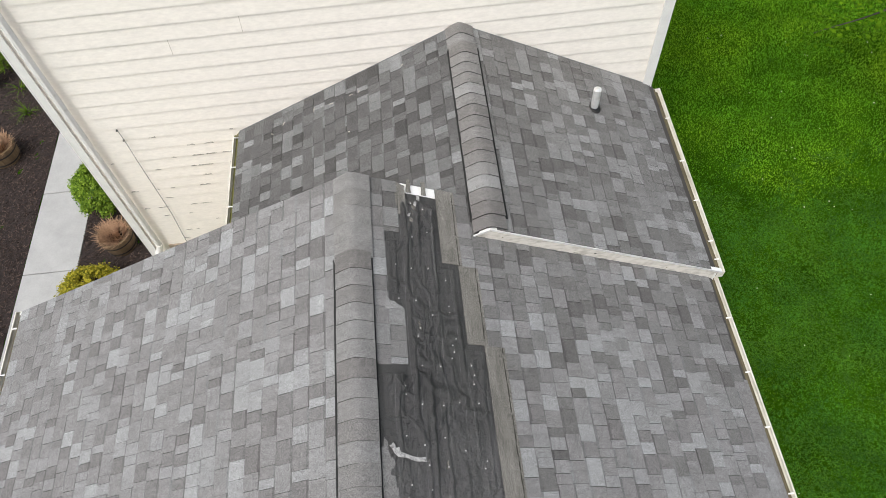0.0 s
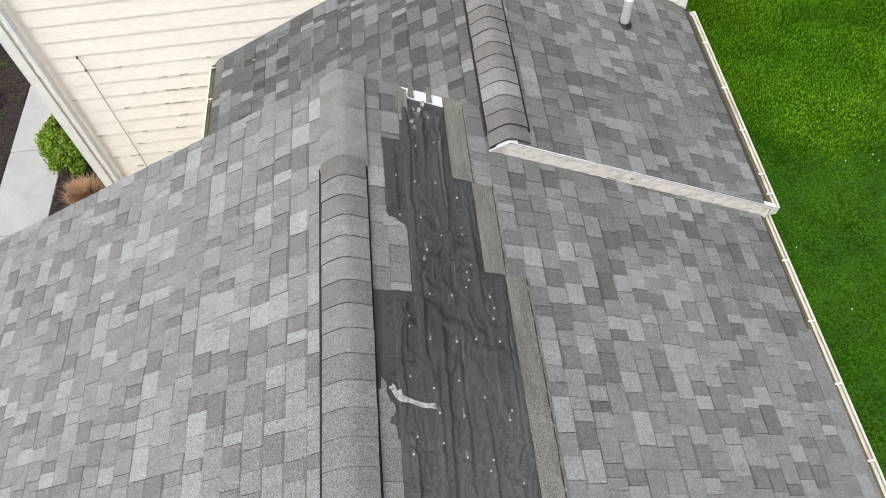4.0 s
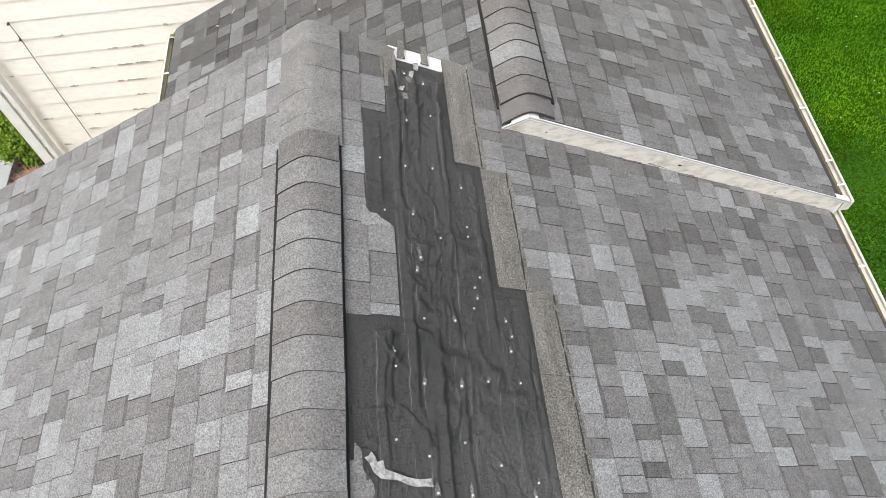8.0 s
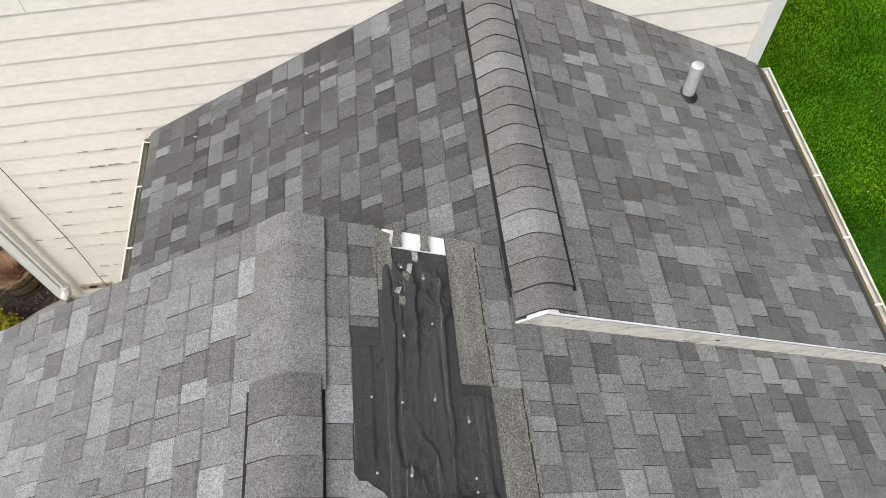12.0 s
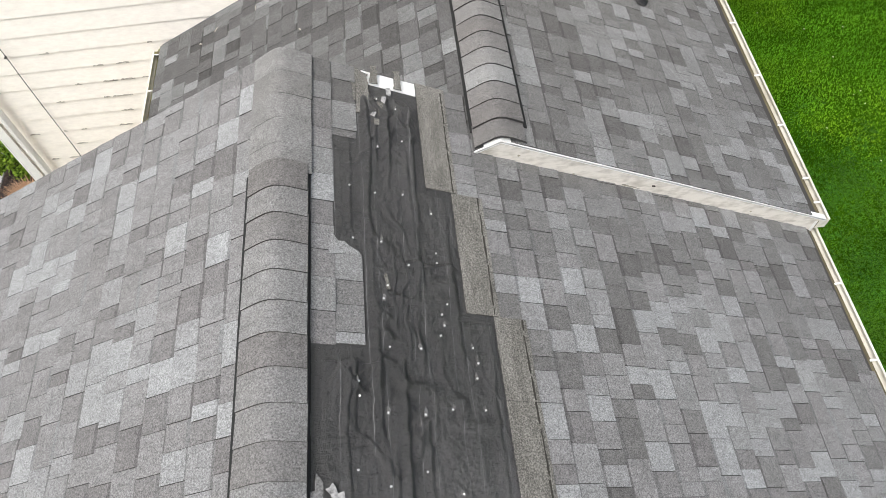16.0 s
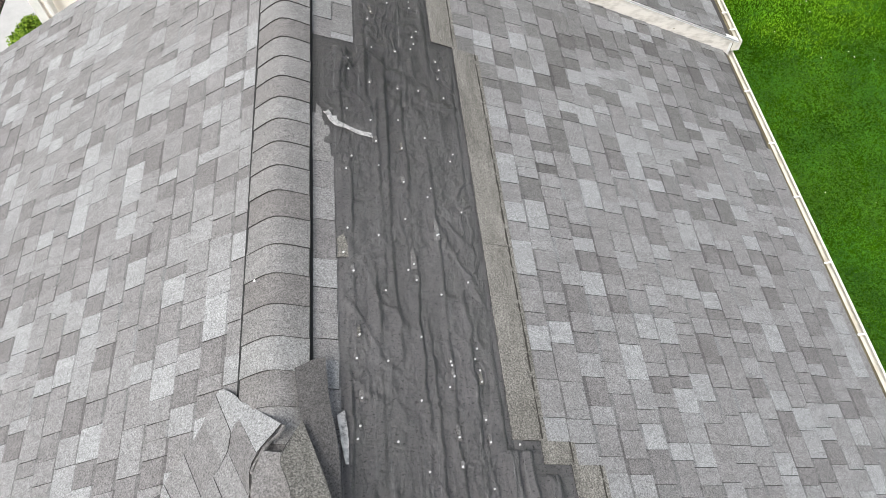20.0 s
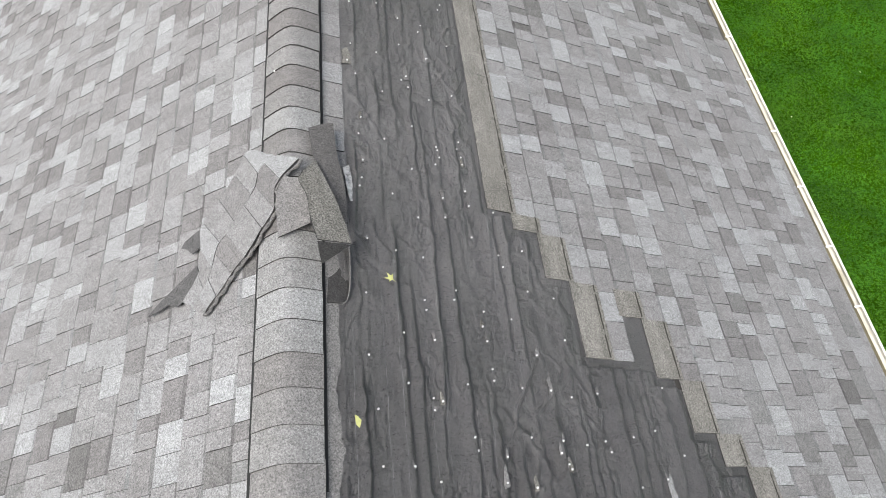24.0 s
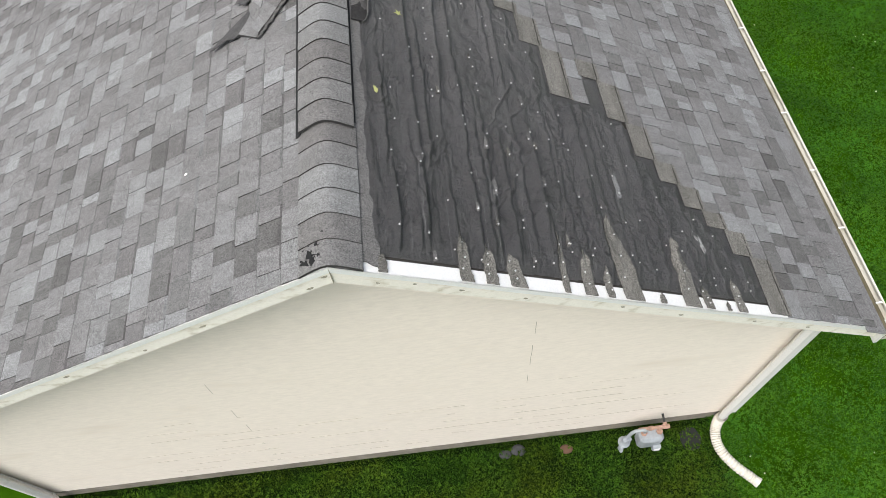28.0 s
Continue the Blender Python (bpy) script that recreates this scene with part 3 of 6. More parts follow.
# the eave runs a little out of parallel with the ridge
bm = prism(bmesh.new(), [EAST.at(3.55, RAKE_Y, 0.0), EAST.at(EAVE_E + 0.035, RAKE_Y, 0.0), EAST.at(EAVE_E - 0.015, 4.5, 0.0), EAST.at(3.55, 4.5, 0.0)], EAST.matrix(0, 0).to_3x3() @ Vector((0, 0, 0.005)))
part("starter_strip", bm, SHINGLES, roof_east)
gutter(FAR_E, EAVE_FE, FAR_Y - 0.02, WALL_Y - 0.03, "gutter", "weathered white gutter along the link roof", [5.70, 5.91, 6.41, 6.93, 7.54])
gutter(FAR_W, EAVE_FW, 6.05, WALL_Y - 0.03, "gutter", "dirty white gutter along the shaded link slope", [6.45, 6.98, 7.52, 7.95], MOSS)
gutter(WEST, EAVE_W, RAKE_Y - 0.02, END_Y + SKEW * EAVE_W + 0.02, "gutter", "white gutter along the west eave", [0.6, 1.2, 1.8, 2.4, 3.0, 3.6, 4.2, 4.8, 5.4, 5.9])

# ---- the torn-off part of the east slope ----
BUTT0 = 1.013
# course -> where it still begins; the courses over the bare felt are gone
YSTART = {0: 5.24, 1: 4.57, 2: 2.21, 3: 2.11, 4: 1.845, 5: 1.43, 6: 1.84, 7: 1.68, 8: 1.355, 9: 1.085, 10: 0.925, 11: 0.76, 12: 0.64, 13: 0.465}


def bare_edge(y):
    """How far down the slope the felt lies bare at y."""
    k = 0
    while k < 14 and y < YSTART.get(k, 0) - 1e-6:
        k += 1
    return BUTT0 - 0.282 + STEP * k


def felt_top(y):
    """How far down the upper courses still reach at y."""
    return 0.38 if 5.42 < y or 4.33 < y < 4.88 else 0.25 if y > 4.33 or 1.9 < y < 3.58 else 0.19


GRADIENTS = np.random.default_rng(8).uniform(0, 2 * np.pi, (64, 64))


def ripple(x, y, seed):
    """Smooth gradient noise over arrays, about -1 to 1."""
    x, y = np.asarray(x, float) + seed * 7.31, np.asarray(y, float) + seed * 3.17
    xi, yi = np.floor(x), np.floor(y)
    fx, fy = x - xi, y - yi
    xi, yi = xi.astype(int), yi.astype(int)

    def corner(i, j):
        g = GRADIENTS[(xi + i) % 64, (yi + j) % 64]
        return np.cos(g) * (fx - i) + np.sin(g) * (fy - j)
    u, v = fx * fx * (3 - 2 * fx), fy * fy * (3 - 2 * fy)
    top = corner(0, 0) * (1 - u) + corner(1, 0) * u
    low = corner(0, 1) * (1 - u) + corner(1, 1) * u
    return 1.5 * (top * (1 - v) + low * v)


def felt_relief(s, y):
    """Wrinkles of the loose felt: long folds down the roll, kinks across them, small puckers."""
    s, y = np.asarray(s, float), np.asarray(y, float)
    slack = np.clip((2.6 - y) / 1.6, 0, 1)
    h = np.zeros_like(s)
    for k in range(38):
        c = 0.215 + 0.0665 * k + 0.020 * math.sin(k * 2.4) + 0.016 * ripple(y * 0.9, 0 * y + 0.5, k + 1) + 0.010 * ripple(y * 3.3, 0 * y + 0.5, k + 41) + 0.005 * ripple(y * 10, 0 * y + 0.5, k + 81)
        amp = np.clip(0.30 + 0.15 * slack + 1.15 * ripple(y * 1.15, 0 * y + 0.5, k + 121) + 0.35 * ripple(y * 4.5, 0 * y + 0.5, k + 161), 0.0, 1.0)
        w = 0.008 + 0.005 * (0.5 + 0.5 * math.sin(k * 5.1)) + 0.006 * amp
        d = s - c
        h += 0.0255 * amp * np.exp(-np.where(d < 0, d / (1.9 * w), d / (0.85 * w)) ** 2)
    for turn, seed, scale in ((0.55, 3, 6.5), (-0.6, 5, 7.5), (1.3, 9, 5.5)):
        u = s * math.cos(turn) + y * math.sin(turn) + 0.03 * ripple(s * 9, y * 9, seed + 2)
        v = y * math.cos(turn) - s * math.sin(turn)
        crease = np.clip(1 - 5.5 * np.abs(ripple(u * scale, v * 1.6, seed)), 0, 1)
        h += (0.011 + 0.009 * np.clip((y - 3.2) / 1.2, 0, 1) + 0.002 * slack) * crease * crease * (3 - 2 * crease) * np.clip(0.15 + 1.3 * ripple(s * 2.6, y * 2.1, seed + 30), 0, 1)
    pucker = np.clip(1 - 4.0 * np.abs(ripple(s * 21, y * 9, 71)), 0, 1) * np.clip(0.25 + ripple(s * 3.5, y * 2.5, 73), 0, 1)
    return h + 0.010 * pucker + 0.006 * (1 + ripple(s * 5, y * 2.6, 61)) + 0.008 * ripple(s * 15, y * 11, 63) + 0.0022 * ripple(s * 44, y * 37, 65)


FELT_S, FELT_Y = np.linspace(0.10, 2.72, 611), np.linspace(RAKE_Y + 0.03, END_Y - 0.10, 901)
RELIEF = felt_relief(*np.meshgrid(FELT_S, FELT_Y))


def felt_height(s, y):
    """The felt's height over the deck; it lies flat where shingles hold it down."""
    edge, upper = min(bare_edge(y - 0.03), bare_edge(y + 0.045)), max(felt_top(y - 0.04), felt_top(y + 0.04))
    inside = min(1, max(0, (s - upper) / 0.06)) * min(1, max(0, (edge - s) / 0.07)) * min(1, max(0, (y - 0.12 - rake_shift(s)) / 0.1)) * min(1, max(0, (5.80 - y) / 0.1))
    if inside <= 0:
        return 0.004
    a, b = (s - FELT_S[0]) / (FELT_S[1] - FELT_S[0]), (y - FELT_Y[0]) / (FELT_Y[1] - FELT_Y[0])
    i, j = min(max(int(a), 0), 609), min(max(int(b), 0), 899)
    a, b = a - i, b - j
    r = (RELIEF[j, i] * (1 - a) + RELIEF[j, i + 1] * a) * (1 - b) + (RELIEF[j + 1, i] * (1 - a) + RELIEF[j + 1, i + 1] * a) * b
    return max(0.004, 0.004 + inside * float(r))


def felt():
    ss, ys = FELT_S, FELT_Y
    verts, faces, used = [], [], {}

    def vert(i, j):
        if (i, j) not in used:
            used[i, j] = len(verts)
            verts.append(tuple(EAST.at(ss[i], ys[j], felt_height(ss[i], ys[j]))))
        return used[i, j]
    for j in range(len(ys) - 1):
        edge, upper = 1.95 if 1.3 < ys[j] < 1.86 else bare_edge(ys[j]) + 0.05, 0.115
        for i in range(len(ss) - 1):
            if ys[j] > RAKE_Y + 0.06 + rake_shift(ss[i]) and upper < ss[i] < edge:
                faces.append((vert(i, j), vert(i + 1, j), vert(i + 1, j + 1), vert(i, j + 1)))
    me = bpy.data.meshes.new("roofing_felt")
    me.from_pydata(verts, [], faces)
    me.polygons.foreach_set("use_smooth", [True] * len(faces))
    me.materials.append(FELT)
    return tagged(new("roofing_felt", me), "wrinkled black roofing felt laid bare where shingles blew off", "underlayment")


felt_sheet = felt()

# printed lines along the felt
for s in [0.262 + 0.1945 * k for k in range(12)] + [0.395 + 0.1945 * k for k in range(12)]:
    ys = [y for y in (RAKE_Y + 0.1 + rake_shift(s) + 0.0065 * i for i in range(870)) if felt_top(y) + 0.01 < s < bare_edge(y) - 0.02]
    if len(ys) < 2:
        continue
    bm = bmesh.new()
    last = None
    for y in ys:
        if last and y - was > 0.05:
            last = None
        was = y
        w = 0.0012 + 0.0006 * noise.noise((y * 5, s * 9, 1))
        ds = 0.010 * noise.noise((y * 1.3, s * 5, 4)) + 0.003 * noise.noise((y * 6, s * 5, 9))
        pair = [bm.verts.new(EAST.at(s + ds + e * w, y, felt_height(s + ds + e * w, y) + 0.0030)) for e in (-1, 1)]
        if last:
            bm.faces.new((last[0], last[1], pair[1], pair[0]))
        last = pair
    part("printed_line", bm, CHALK, felt_sheet)

# nails left in the felt
bm = bmesh.new()
bmesh.ops.create_cone(bm, cap_ends=True, segments=8, radius1=0.0048, radius2=0.0042, depth=0.006)
nail_mesh = bpy.data.meshes.new("nail")
bm.to_mesh(nail_mesh)
bm.free()
nail_mesh.materials.append(NAIL)
TORN_AT = []
rng = random.Random(5)
for k in range(-5, 13):
    s = BUTT0 - 0.127 + STEP * k
    y = RAKE_Y + 0.1 + rake_shift(s) + rng.random() * 0.2
    while y < 5.85:
        if felt_top(y) + 0.03 < s < bare_edge(y) - 0.03:
            ob = new("nail", nail_mesh)
            ob.parent = felt_sheet
            sn = s + rng.gauss(0, 0.012)
            ob.matrix_basis = EAST.matrix(sn, y, felt_height(sn, y) + 0.006) @ pose(0, 0, 0, rng.uniform(-25, 25), rng.uniform(-25, 25), 0)
            TORN_AT.append((sn, y))
        y += rng.choice((0.05, 0.22, 0.28, 0.33, 0.4))


def ragged(slope, outline, h, mat, name, parent, label="", jag=0.006, seed=0, thick=0.004):
    """A flat torn sheet on a slope, with a frayed edge; outline in (s, y)."""
    rng = random.Random(seed)
    pts = []
    for (s0, y0), (s1, y1) in zip(outline, outline[1:] + outline[:1]):
        n = max(1, int(math.hypot(s1 - s0, y1 - y0) / 0.025))
        for i in range(n):
            f = i / n
            pts.append((s0 + (s1 - s0) * f + rng.uniform(-jag, jag), y0 + (y1 - y0) * f + rng.uniform(-jag, jag)))
    bm = bmesh.new()
    out = [slope.at(s, y, h) for s, y in pts]
    up = slope.matrix(0, 0).to_3x3() @ Vector((0, 0, thick))
    prism(bm, out, up)
    for f in bm.faces:
        f.material_index = 0 if len(f.verts) > 4 else 1
    ob = part(name, bm, mat, parent, label)
    ob.data.materials.append(EDGE if mat in (HEADLAP, SHEET, WORN) else mat)
    return ob


# bared upper halves of the shingles along the torn edge
for k in range(0, 15):
    lo, hi = YSTART.get(k, RAKE_Y - 0.01 + rake_shift(BUTT0 + STEP * (k - 1))), YSTART.get(k - 1, 6.0) if k else END_Y
    if hi <= lo:
        continue
    s0 = BUTT0 - 0.282 + STEP * k
    y, n = lo, 0
    while y < hi - 0.02:
        y2 = min(hi, y + 0.98)
        ragged(EAST, [(s0, y + 0.002), (s0 + 0.175, y + 0.002), (s0 + 0.175, y2), (s0, y2)], 0.007, HEADLAP, "headlap_strip", roof_east, "brownish bared upper half of a shingle", 0.0012, k * 7 + n)
        # torn remains of the glue line
        bits = random.Random(k * 31 + n)
        ya = y + 0.01
        while ya < y2 - 0.03:
            yc = min(y2, ya + bits.uniform(0.03, 0.20))
            sa = s0 + 0.146 + bits.uniform(-0.002, 0.002)
            ragged(EAST, [(sa, ya), (sa + 0.0075, ya), (sa + 0.0075, yc), (sa, yc)], 0.0114, SEALANT, "sealant_line", roof_east, "brown broken sealant line", 0.0022, k + 50, 0.001)
            ya = yc + bits.uniform(0.004, 0.025)
        y, n = y2, n + 1
ragged(EAST, [(0.37, 5.72), (0.44, 5.70), (0.46, 5.93), (0.37, 5.96)], 0.006, HEADLAP, "headlap_strip", roof_east, "brownish bared upper half of a shingle", 0.006, 77)

# ragged rest of the first course beside the ridge
edge = [(0.10, 0.07), (0.22, 0.03), (0.235, 0.13), (0.215, 0.2), (0.225, 0.35), (0.20, 0.42), (0.205, 0.55), (0.19, 0.66), (0.20, 0.72), (0.19, 0.80),
        (0.215, 0.95), (0.205, 1.1), (0.185, 1.2), (0.21, 1.32), (0.205, 1.5), (0.215, 1.75), (0.22, 1.98), (0.10, 1.98)]
ragged(EAST, edge, 0.007, WORN, "torn_course", roof_east, "ragged grey remains of a shingle course", 0.006, 3)
ragged(EAST, [(0.235, 4.79), (0.376, 4.80), (0.374, 4.82), (0.33, 4.83), (0.30, 4.85), (0.27, 4.86), (0.252, 4.89), (0.236, 4.88)], 0.006, SHEET, "torn_course", roof_east, "", 0.008, 4)
ragged(EAST, [(0.13, 3.50), (0.242, 3.505), (0.238, 3.72), (0.205, 3.755), (0.195, 3.83), (0.175, 3.86), (0.165, 3.80), (0.13, 3.79)], 0.006, SHEET, "torn_course", roof_east, "", 0.004, 6)

# tongues of the lowest shingles left along the rake: (s at the foot, width, length, lean)
for i, (s, w, ln, lean) in enumerate(((0.655, 0.05, 0.25, -0.02), (0.79, 0.05, 0.20, -0.02), (0.935, 0.065, 0.17, -0.03), (1.215, 0.03, 0.34, -0.01), (1.36, 0.055, 0.25, -0.01),
                                      (1.49, 0.035, 0.17, -0.01), (1.645, 0.095, 0.50, -0.07), (1.84, 0.03, 0.06, 0.0), (2.06, 0.090, 0.42, -0.04), (2.185, 0.05, 0.13, -0.02),
                                      (2.44, 0.05, 0.20, -0.02), (0.24, 0.03, 0.09, 0.0), (2.33, 0.02, 0.05, 0))):
    y0 = RAKE_Y - 0.018 + rake_shift(s)
    bm, last, jag = bmesh.new(), None, random.Random(20 + i)
    for k in range(15):
        f = k / 14
        half = w * (0.66 - 0.10 * f if f < 0.55 else 0.60 * (1 - ((f - 0.55) / 0.45) ** 1.6) + 0.03)
        mid = s + lean * f
        row = []
        for e in (-1, -0.33, 0.33, 1):
            se, ye = mid + e * half + jag.uniform(-0.004, 0.004), y0 + ln * f + (jag.uniform(-0.008, 0.008) if k else 0)
            h = max(0.010, felt_height(se, ye) + 0.005)
            row.append((bm.verts.new(EAST.at(se, ye, h)), bm.verts.new(EAST.at(se, ye, h + 0.0045))))
        for a, c in zip(row, row[1:]):
            if last:
                n = row.index(a)
                bm.faces.new((last[n][1], last[n + 1][1], c[1], a[1]))
            if k in (0, 14):
                bm.faces.new((a[0], c[0], c[1], a[1]))
        if last:
            for n in (0, 3):
                bm.faces.new((last[n][0], row[n][0], row[n][1], last[n][1]))
        last = row
    bmesh.ops.recalc_face_normals(bm, faces=bm.faces)
    part("shingle_tongue", bm, HEADLAP, roof_east, "brown torn tongue of shingle over the drip edge")
    for f in (0.25, 0.5, 0.78):
        if ln > 0.12:
            ob = new("nail", nail_mesh)
            ob.parent = felt_sheet
            ob.matrix_basis = EAST.matrix(s + lean * f + rng.uniform(-0.3, 0.3) * w, y0 + ln * f, max(0.010, felt_height(s + lean * f, y0 + ln * f) + 0.005) + 0.007)
# scraps still nailed to the felt: (s, y, length), in the rows of nails
SCRAPS = [(0.285, 2.98, 0.13), (0.749, 3.14, 0.14), (0.617, 2.97, 0.12), (0.486, 4.63, 0.09), (0.885, 4.31, 0.06), (0.876, 4.25, 0.04), (0.607, 3.66, 0.06), (0.468, 3.67, 0.05),
          (0.338, 3.55, 0.04), (0.341, 2.61, 0.05), (0.342, 2.34, 0.06), (0.749, 2.53, 0.03), (0.888, 2.44, 0.06), (0.747, 2.19, 0.08), (0.893, 2.18, 0.06)]
SCRAPS += [(0.872, 1.52, 0.05), (0.885, 1.45, 0.05), (0.623, 1.43, 0.05), (0.623, 1.15, 0.07), (1.168, 1.22, 0.10), (0.866, 0.82, 0.10), (1.005, 0.81, 0.07), (0.876, 0.53, 0.12),
           (1.742, 0.70, 0.19), (1.176, 0.88, 0.06), (1.182, 0.63, 0.08), (0.745, 0.40, 0.06), (0.854, 0.34, 0.05), (0.500, 0.10, 0.06), (1.05, 0.17, 0.05), (1.28, 0.30, 0.09)]
for i, (s, y, ln) in enumerate(SCRAPS):
    w = 0.012 + ln * (0.36 if i == 0 else 0.16)
    h = felt_height(s, y + ln * 0.5) + 0.004
    ragged(EAST, [(s - w * 0.5, y), (s + w * 0.5, y + ln * 0.1), (s + w * 0.45, y + ln * 0.5), (s + w * 0.15, y + ln), (s - w * 0.4, y + ln * 0.75), (s - w * 0.3, y + ln * 0.4)], h, SHEET if i % 3 else HEADLAP, "shingle_scrap", felt_sheet, "small torn scrap of shingle", 0.004, 60 + i)
    ob = new("nail", nail_mesh)
    ob.parent = felt_sheet
    ob.matrix_basis = EAST.matrix(s + 0.002, y + ln * 0.25, h + 0.007)

rng = random.Random(41)
for sn, y in TORN_AT:
    if rng.random() < 0.42:
        ln, w, sw = rng.uniform(0.016, 0.045), rng.uniform(0.012, 0.020), rng.uniform(-0.006, 0.006)
        ragged(EAST, [(sn - w * 0.4, y - ln * 0.3), (sn + w * 0.5, y - ln * 0.2), (sn + w * 0.5 + sw, y + ln * 0.5), (sn + sw, y + ln), (sn - w * 0.5 + sw, y + ln * 0.4)], felt_height(sn, y) + 0.0015, SHEET, "shingle_scrap", felt_sheet, "small torn scrap of shingle", 0.003, rng.randrange(999), 0.003)

# pale sealant film torn off the shingles
film = thing("torn_film", "pale crumpled strip of torn sealant film on the felt", "debris")
ragged(EAST, [(0.205, 3.806), (0.216, 3.812), (0.226, 3.823), (0.238, 3.812), (0.246, 3.790), (0.270, 3.797), (0.276, 3.763), (0.324, 3.749), (0.387, 3.733), (0.452, 3.732), (0.458, 3.704), (0.387, 3.706), (0.323, 3.726), (0.262, 3.736),
              (0.232, 3.757), (0.222, 3.785)], 0.022, TAPE, "film", film, "", 0.003, 91, 0.002)
ragged(EAST, [(0.383, 5.63), (0.385, 5.80), (0.404, 5.875), (0.428, 5.905), (0.453, 5.883), (0.454, 5.762), (0.488, 5.703), (0.506, 5.651)], 0.010, HEADLAP, "torn_course", roof_east, "frayed rest of a torn course", 0.006, 92)
film2 = thing("torn_film", "pale crumpled flakes of torn sealant film on the felt", "debris")
for k, (fs, fy, fw, fl) in enumerate(((0.560, 5.795, 0.026, 0.055), (0.530, 5.735, 0.024, 0.045), (0.470, 5.622, 0.026, 0.032))):
    ragged(EAST, [(fs - fw * 0.5, fy), (fs + fw * 0.3, fy - 0.006), (fs + fw * 0.6, fy + fl), (fs - fw * 0.2, fy + fl * 0.9)], 0.026, TAPE, "flake", film2, "", 0.005, 95 + k, 0.003)
for k, (fs, fy, fw, fl) in enumerate(((0.518, 5.640, 0.040, 0.095), (0.488, 5.562, 0.030, 0.048), (0.487, 5.855, 0.042, 0.14), (0.622, 5.855, 0.046, 0.14))):
    ragged(EAST, [(fs - fw * 0.5, fy), (fs + fw * 0.4, fy + 0.006), (fs + fw * 0.55, fy + fl * 0.6), (fs + fw * 0.3, fy + fl), (fs - fw * 0.4, fy + fl * 0.95)], 0.018, HEADLAP, "shingle_scrap", felt_sheet, "small torn scrap of shingle", 0.005, 105 + k)
film3 = thing("torn_film", "pale crumpled flake of torn sealant film on the felt", "debris")
ragged(EAST, [(2.275, 0.42), (2.30, 0.45), (2.275, 0.52), (2.235, 0.60), (2.215, 0.66), (2.225, 0.58), (2.25, 0.50)], 0.018, TAPE, "film", film3, "", 0.006, 94, 0.003)


def maple_leaf(s, y, size, turn, mat):
    """A fallen maple leaf with five uneven pointed lobes and a stalk."""
    t = thing("fallen_leaf", "small yellow fallen leaf on the black felt", "leaf")
    lobes = ((0.0, 1.0), (0.95, 0.92), (2.0, 0.62), (-0.95, 0.86), (-2.0, 0.58))
    pts = []
    for a, r in sorted(lobes):
        for da, q in ((-0.30, 0.50), (-0.13, 0.74), (0.0, 1.0), (0.13, 0.70), (0.30, 0.48)):
            pts.append((s + size * r * q * math.cos(a + da + turn), y + size * r * q * math.sin(a + da + turn)))
    h = felt_height(s, y) + 0.005
    ragged(EAST, pts, h, mat, "blade", t, "", 0.0, 1, 0.0015)
    bm = bmesh.new()
    tube(bm, [EAST.at(s, y, h + 0.002), EAST.at(s - size * 0.8 * math.cos(turn + 0.2), y - size * 0.8 * math.sin(turn + 0.2), h + 0.006)], 0.0011, 5)
    part("stalk", bm, mat, t)


YELLOW = plain("yellow_leaf", (0.52, 0.53, 0.20), 0.7, dirt=(0.8, 1.1), scale=60)
maple_leaf(0.44, 1.71, 0.034, 2.2, YELLOW)
small_leaf = thing("fallen_leaf", "small folded yellow-green leaf on the black felt", "leaf")
h = felt_height(0.27, 1.08) + 0.005
ragged(EAST, [(0.258, 1.065), (0.272, 1.052), (0.281, 1.085), (0.288, 1.102), (0.268, 1.096), (0.254, 1.102)], h, YELLOW, "blade", small_leaf, "", 0.0, 1, 0.0015)

# ---- ridge caps ----


def cap_mesh(half, rise, thick, exp, drop, mat=CAP, crest=0.10):
    """A cap shingle bent over the ridge; its lower edge (towards -y) is thick."""
    bm = bmesh.new()
    n = 8
    rows = []
    for y, lift in ((0.0, thick), (exp + 0.02, 0.002)):
        top, low = [], []
        for i in range(n + 1):
            u = -1 + 2 * i / n
            x = half * u
            z = rise - drop * (math.sqrt(u * u + crest) - math.sqrt(crest)) / (math.sqrt(1 + crest) - math.sqrt(crest))
            top.append(bm.verts.new((x, y, z + lift)))
            low.append(bm.verts.new((x, y, z - 0.004)))
        rows.append((top, low))
    (t0, l0), (t1, l1) = rows
    for i in range(n):
        bm.faces.new((t0[i], t0[i + 1], t1[i + 1], t1[i]))
        bm.faces.new((t0[i + 1], t0[i], l0[i], l0[i + 1]))
    for i in (0, n):
        bm.faces.new((t0[i], t1[i], l1[i], l0[i]) if i == 0 else (t1[i], t0[i], l0[i], l1[i]))
    bmesh.ops.recalc_face_normals(bm, faces=bm.faces)
    for f in bm.faces:
        f.material_index = 0 if f.normal.z > 0.5 else 1
        f.smooth = f.material_index == 0
    bmesh.ops.split_edges(bm, edges=[e for e in bm.edges if len({f.material_index for f in e.link_faces}) > 1])
    me = bpy.data.meshes.new("cap_shingle")
    bm.to_mesh(me)
    bm.free()
    me.materials.append(mat)
    me.materials.append(EDGE)
    return me


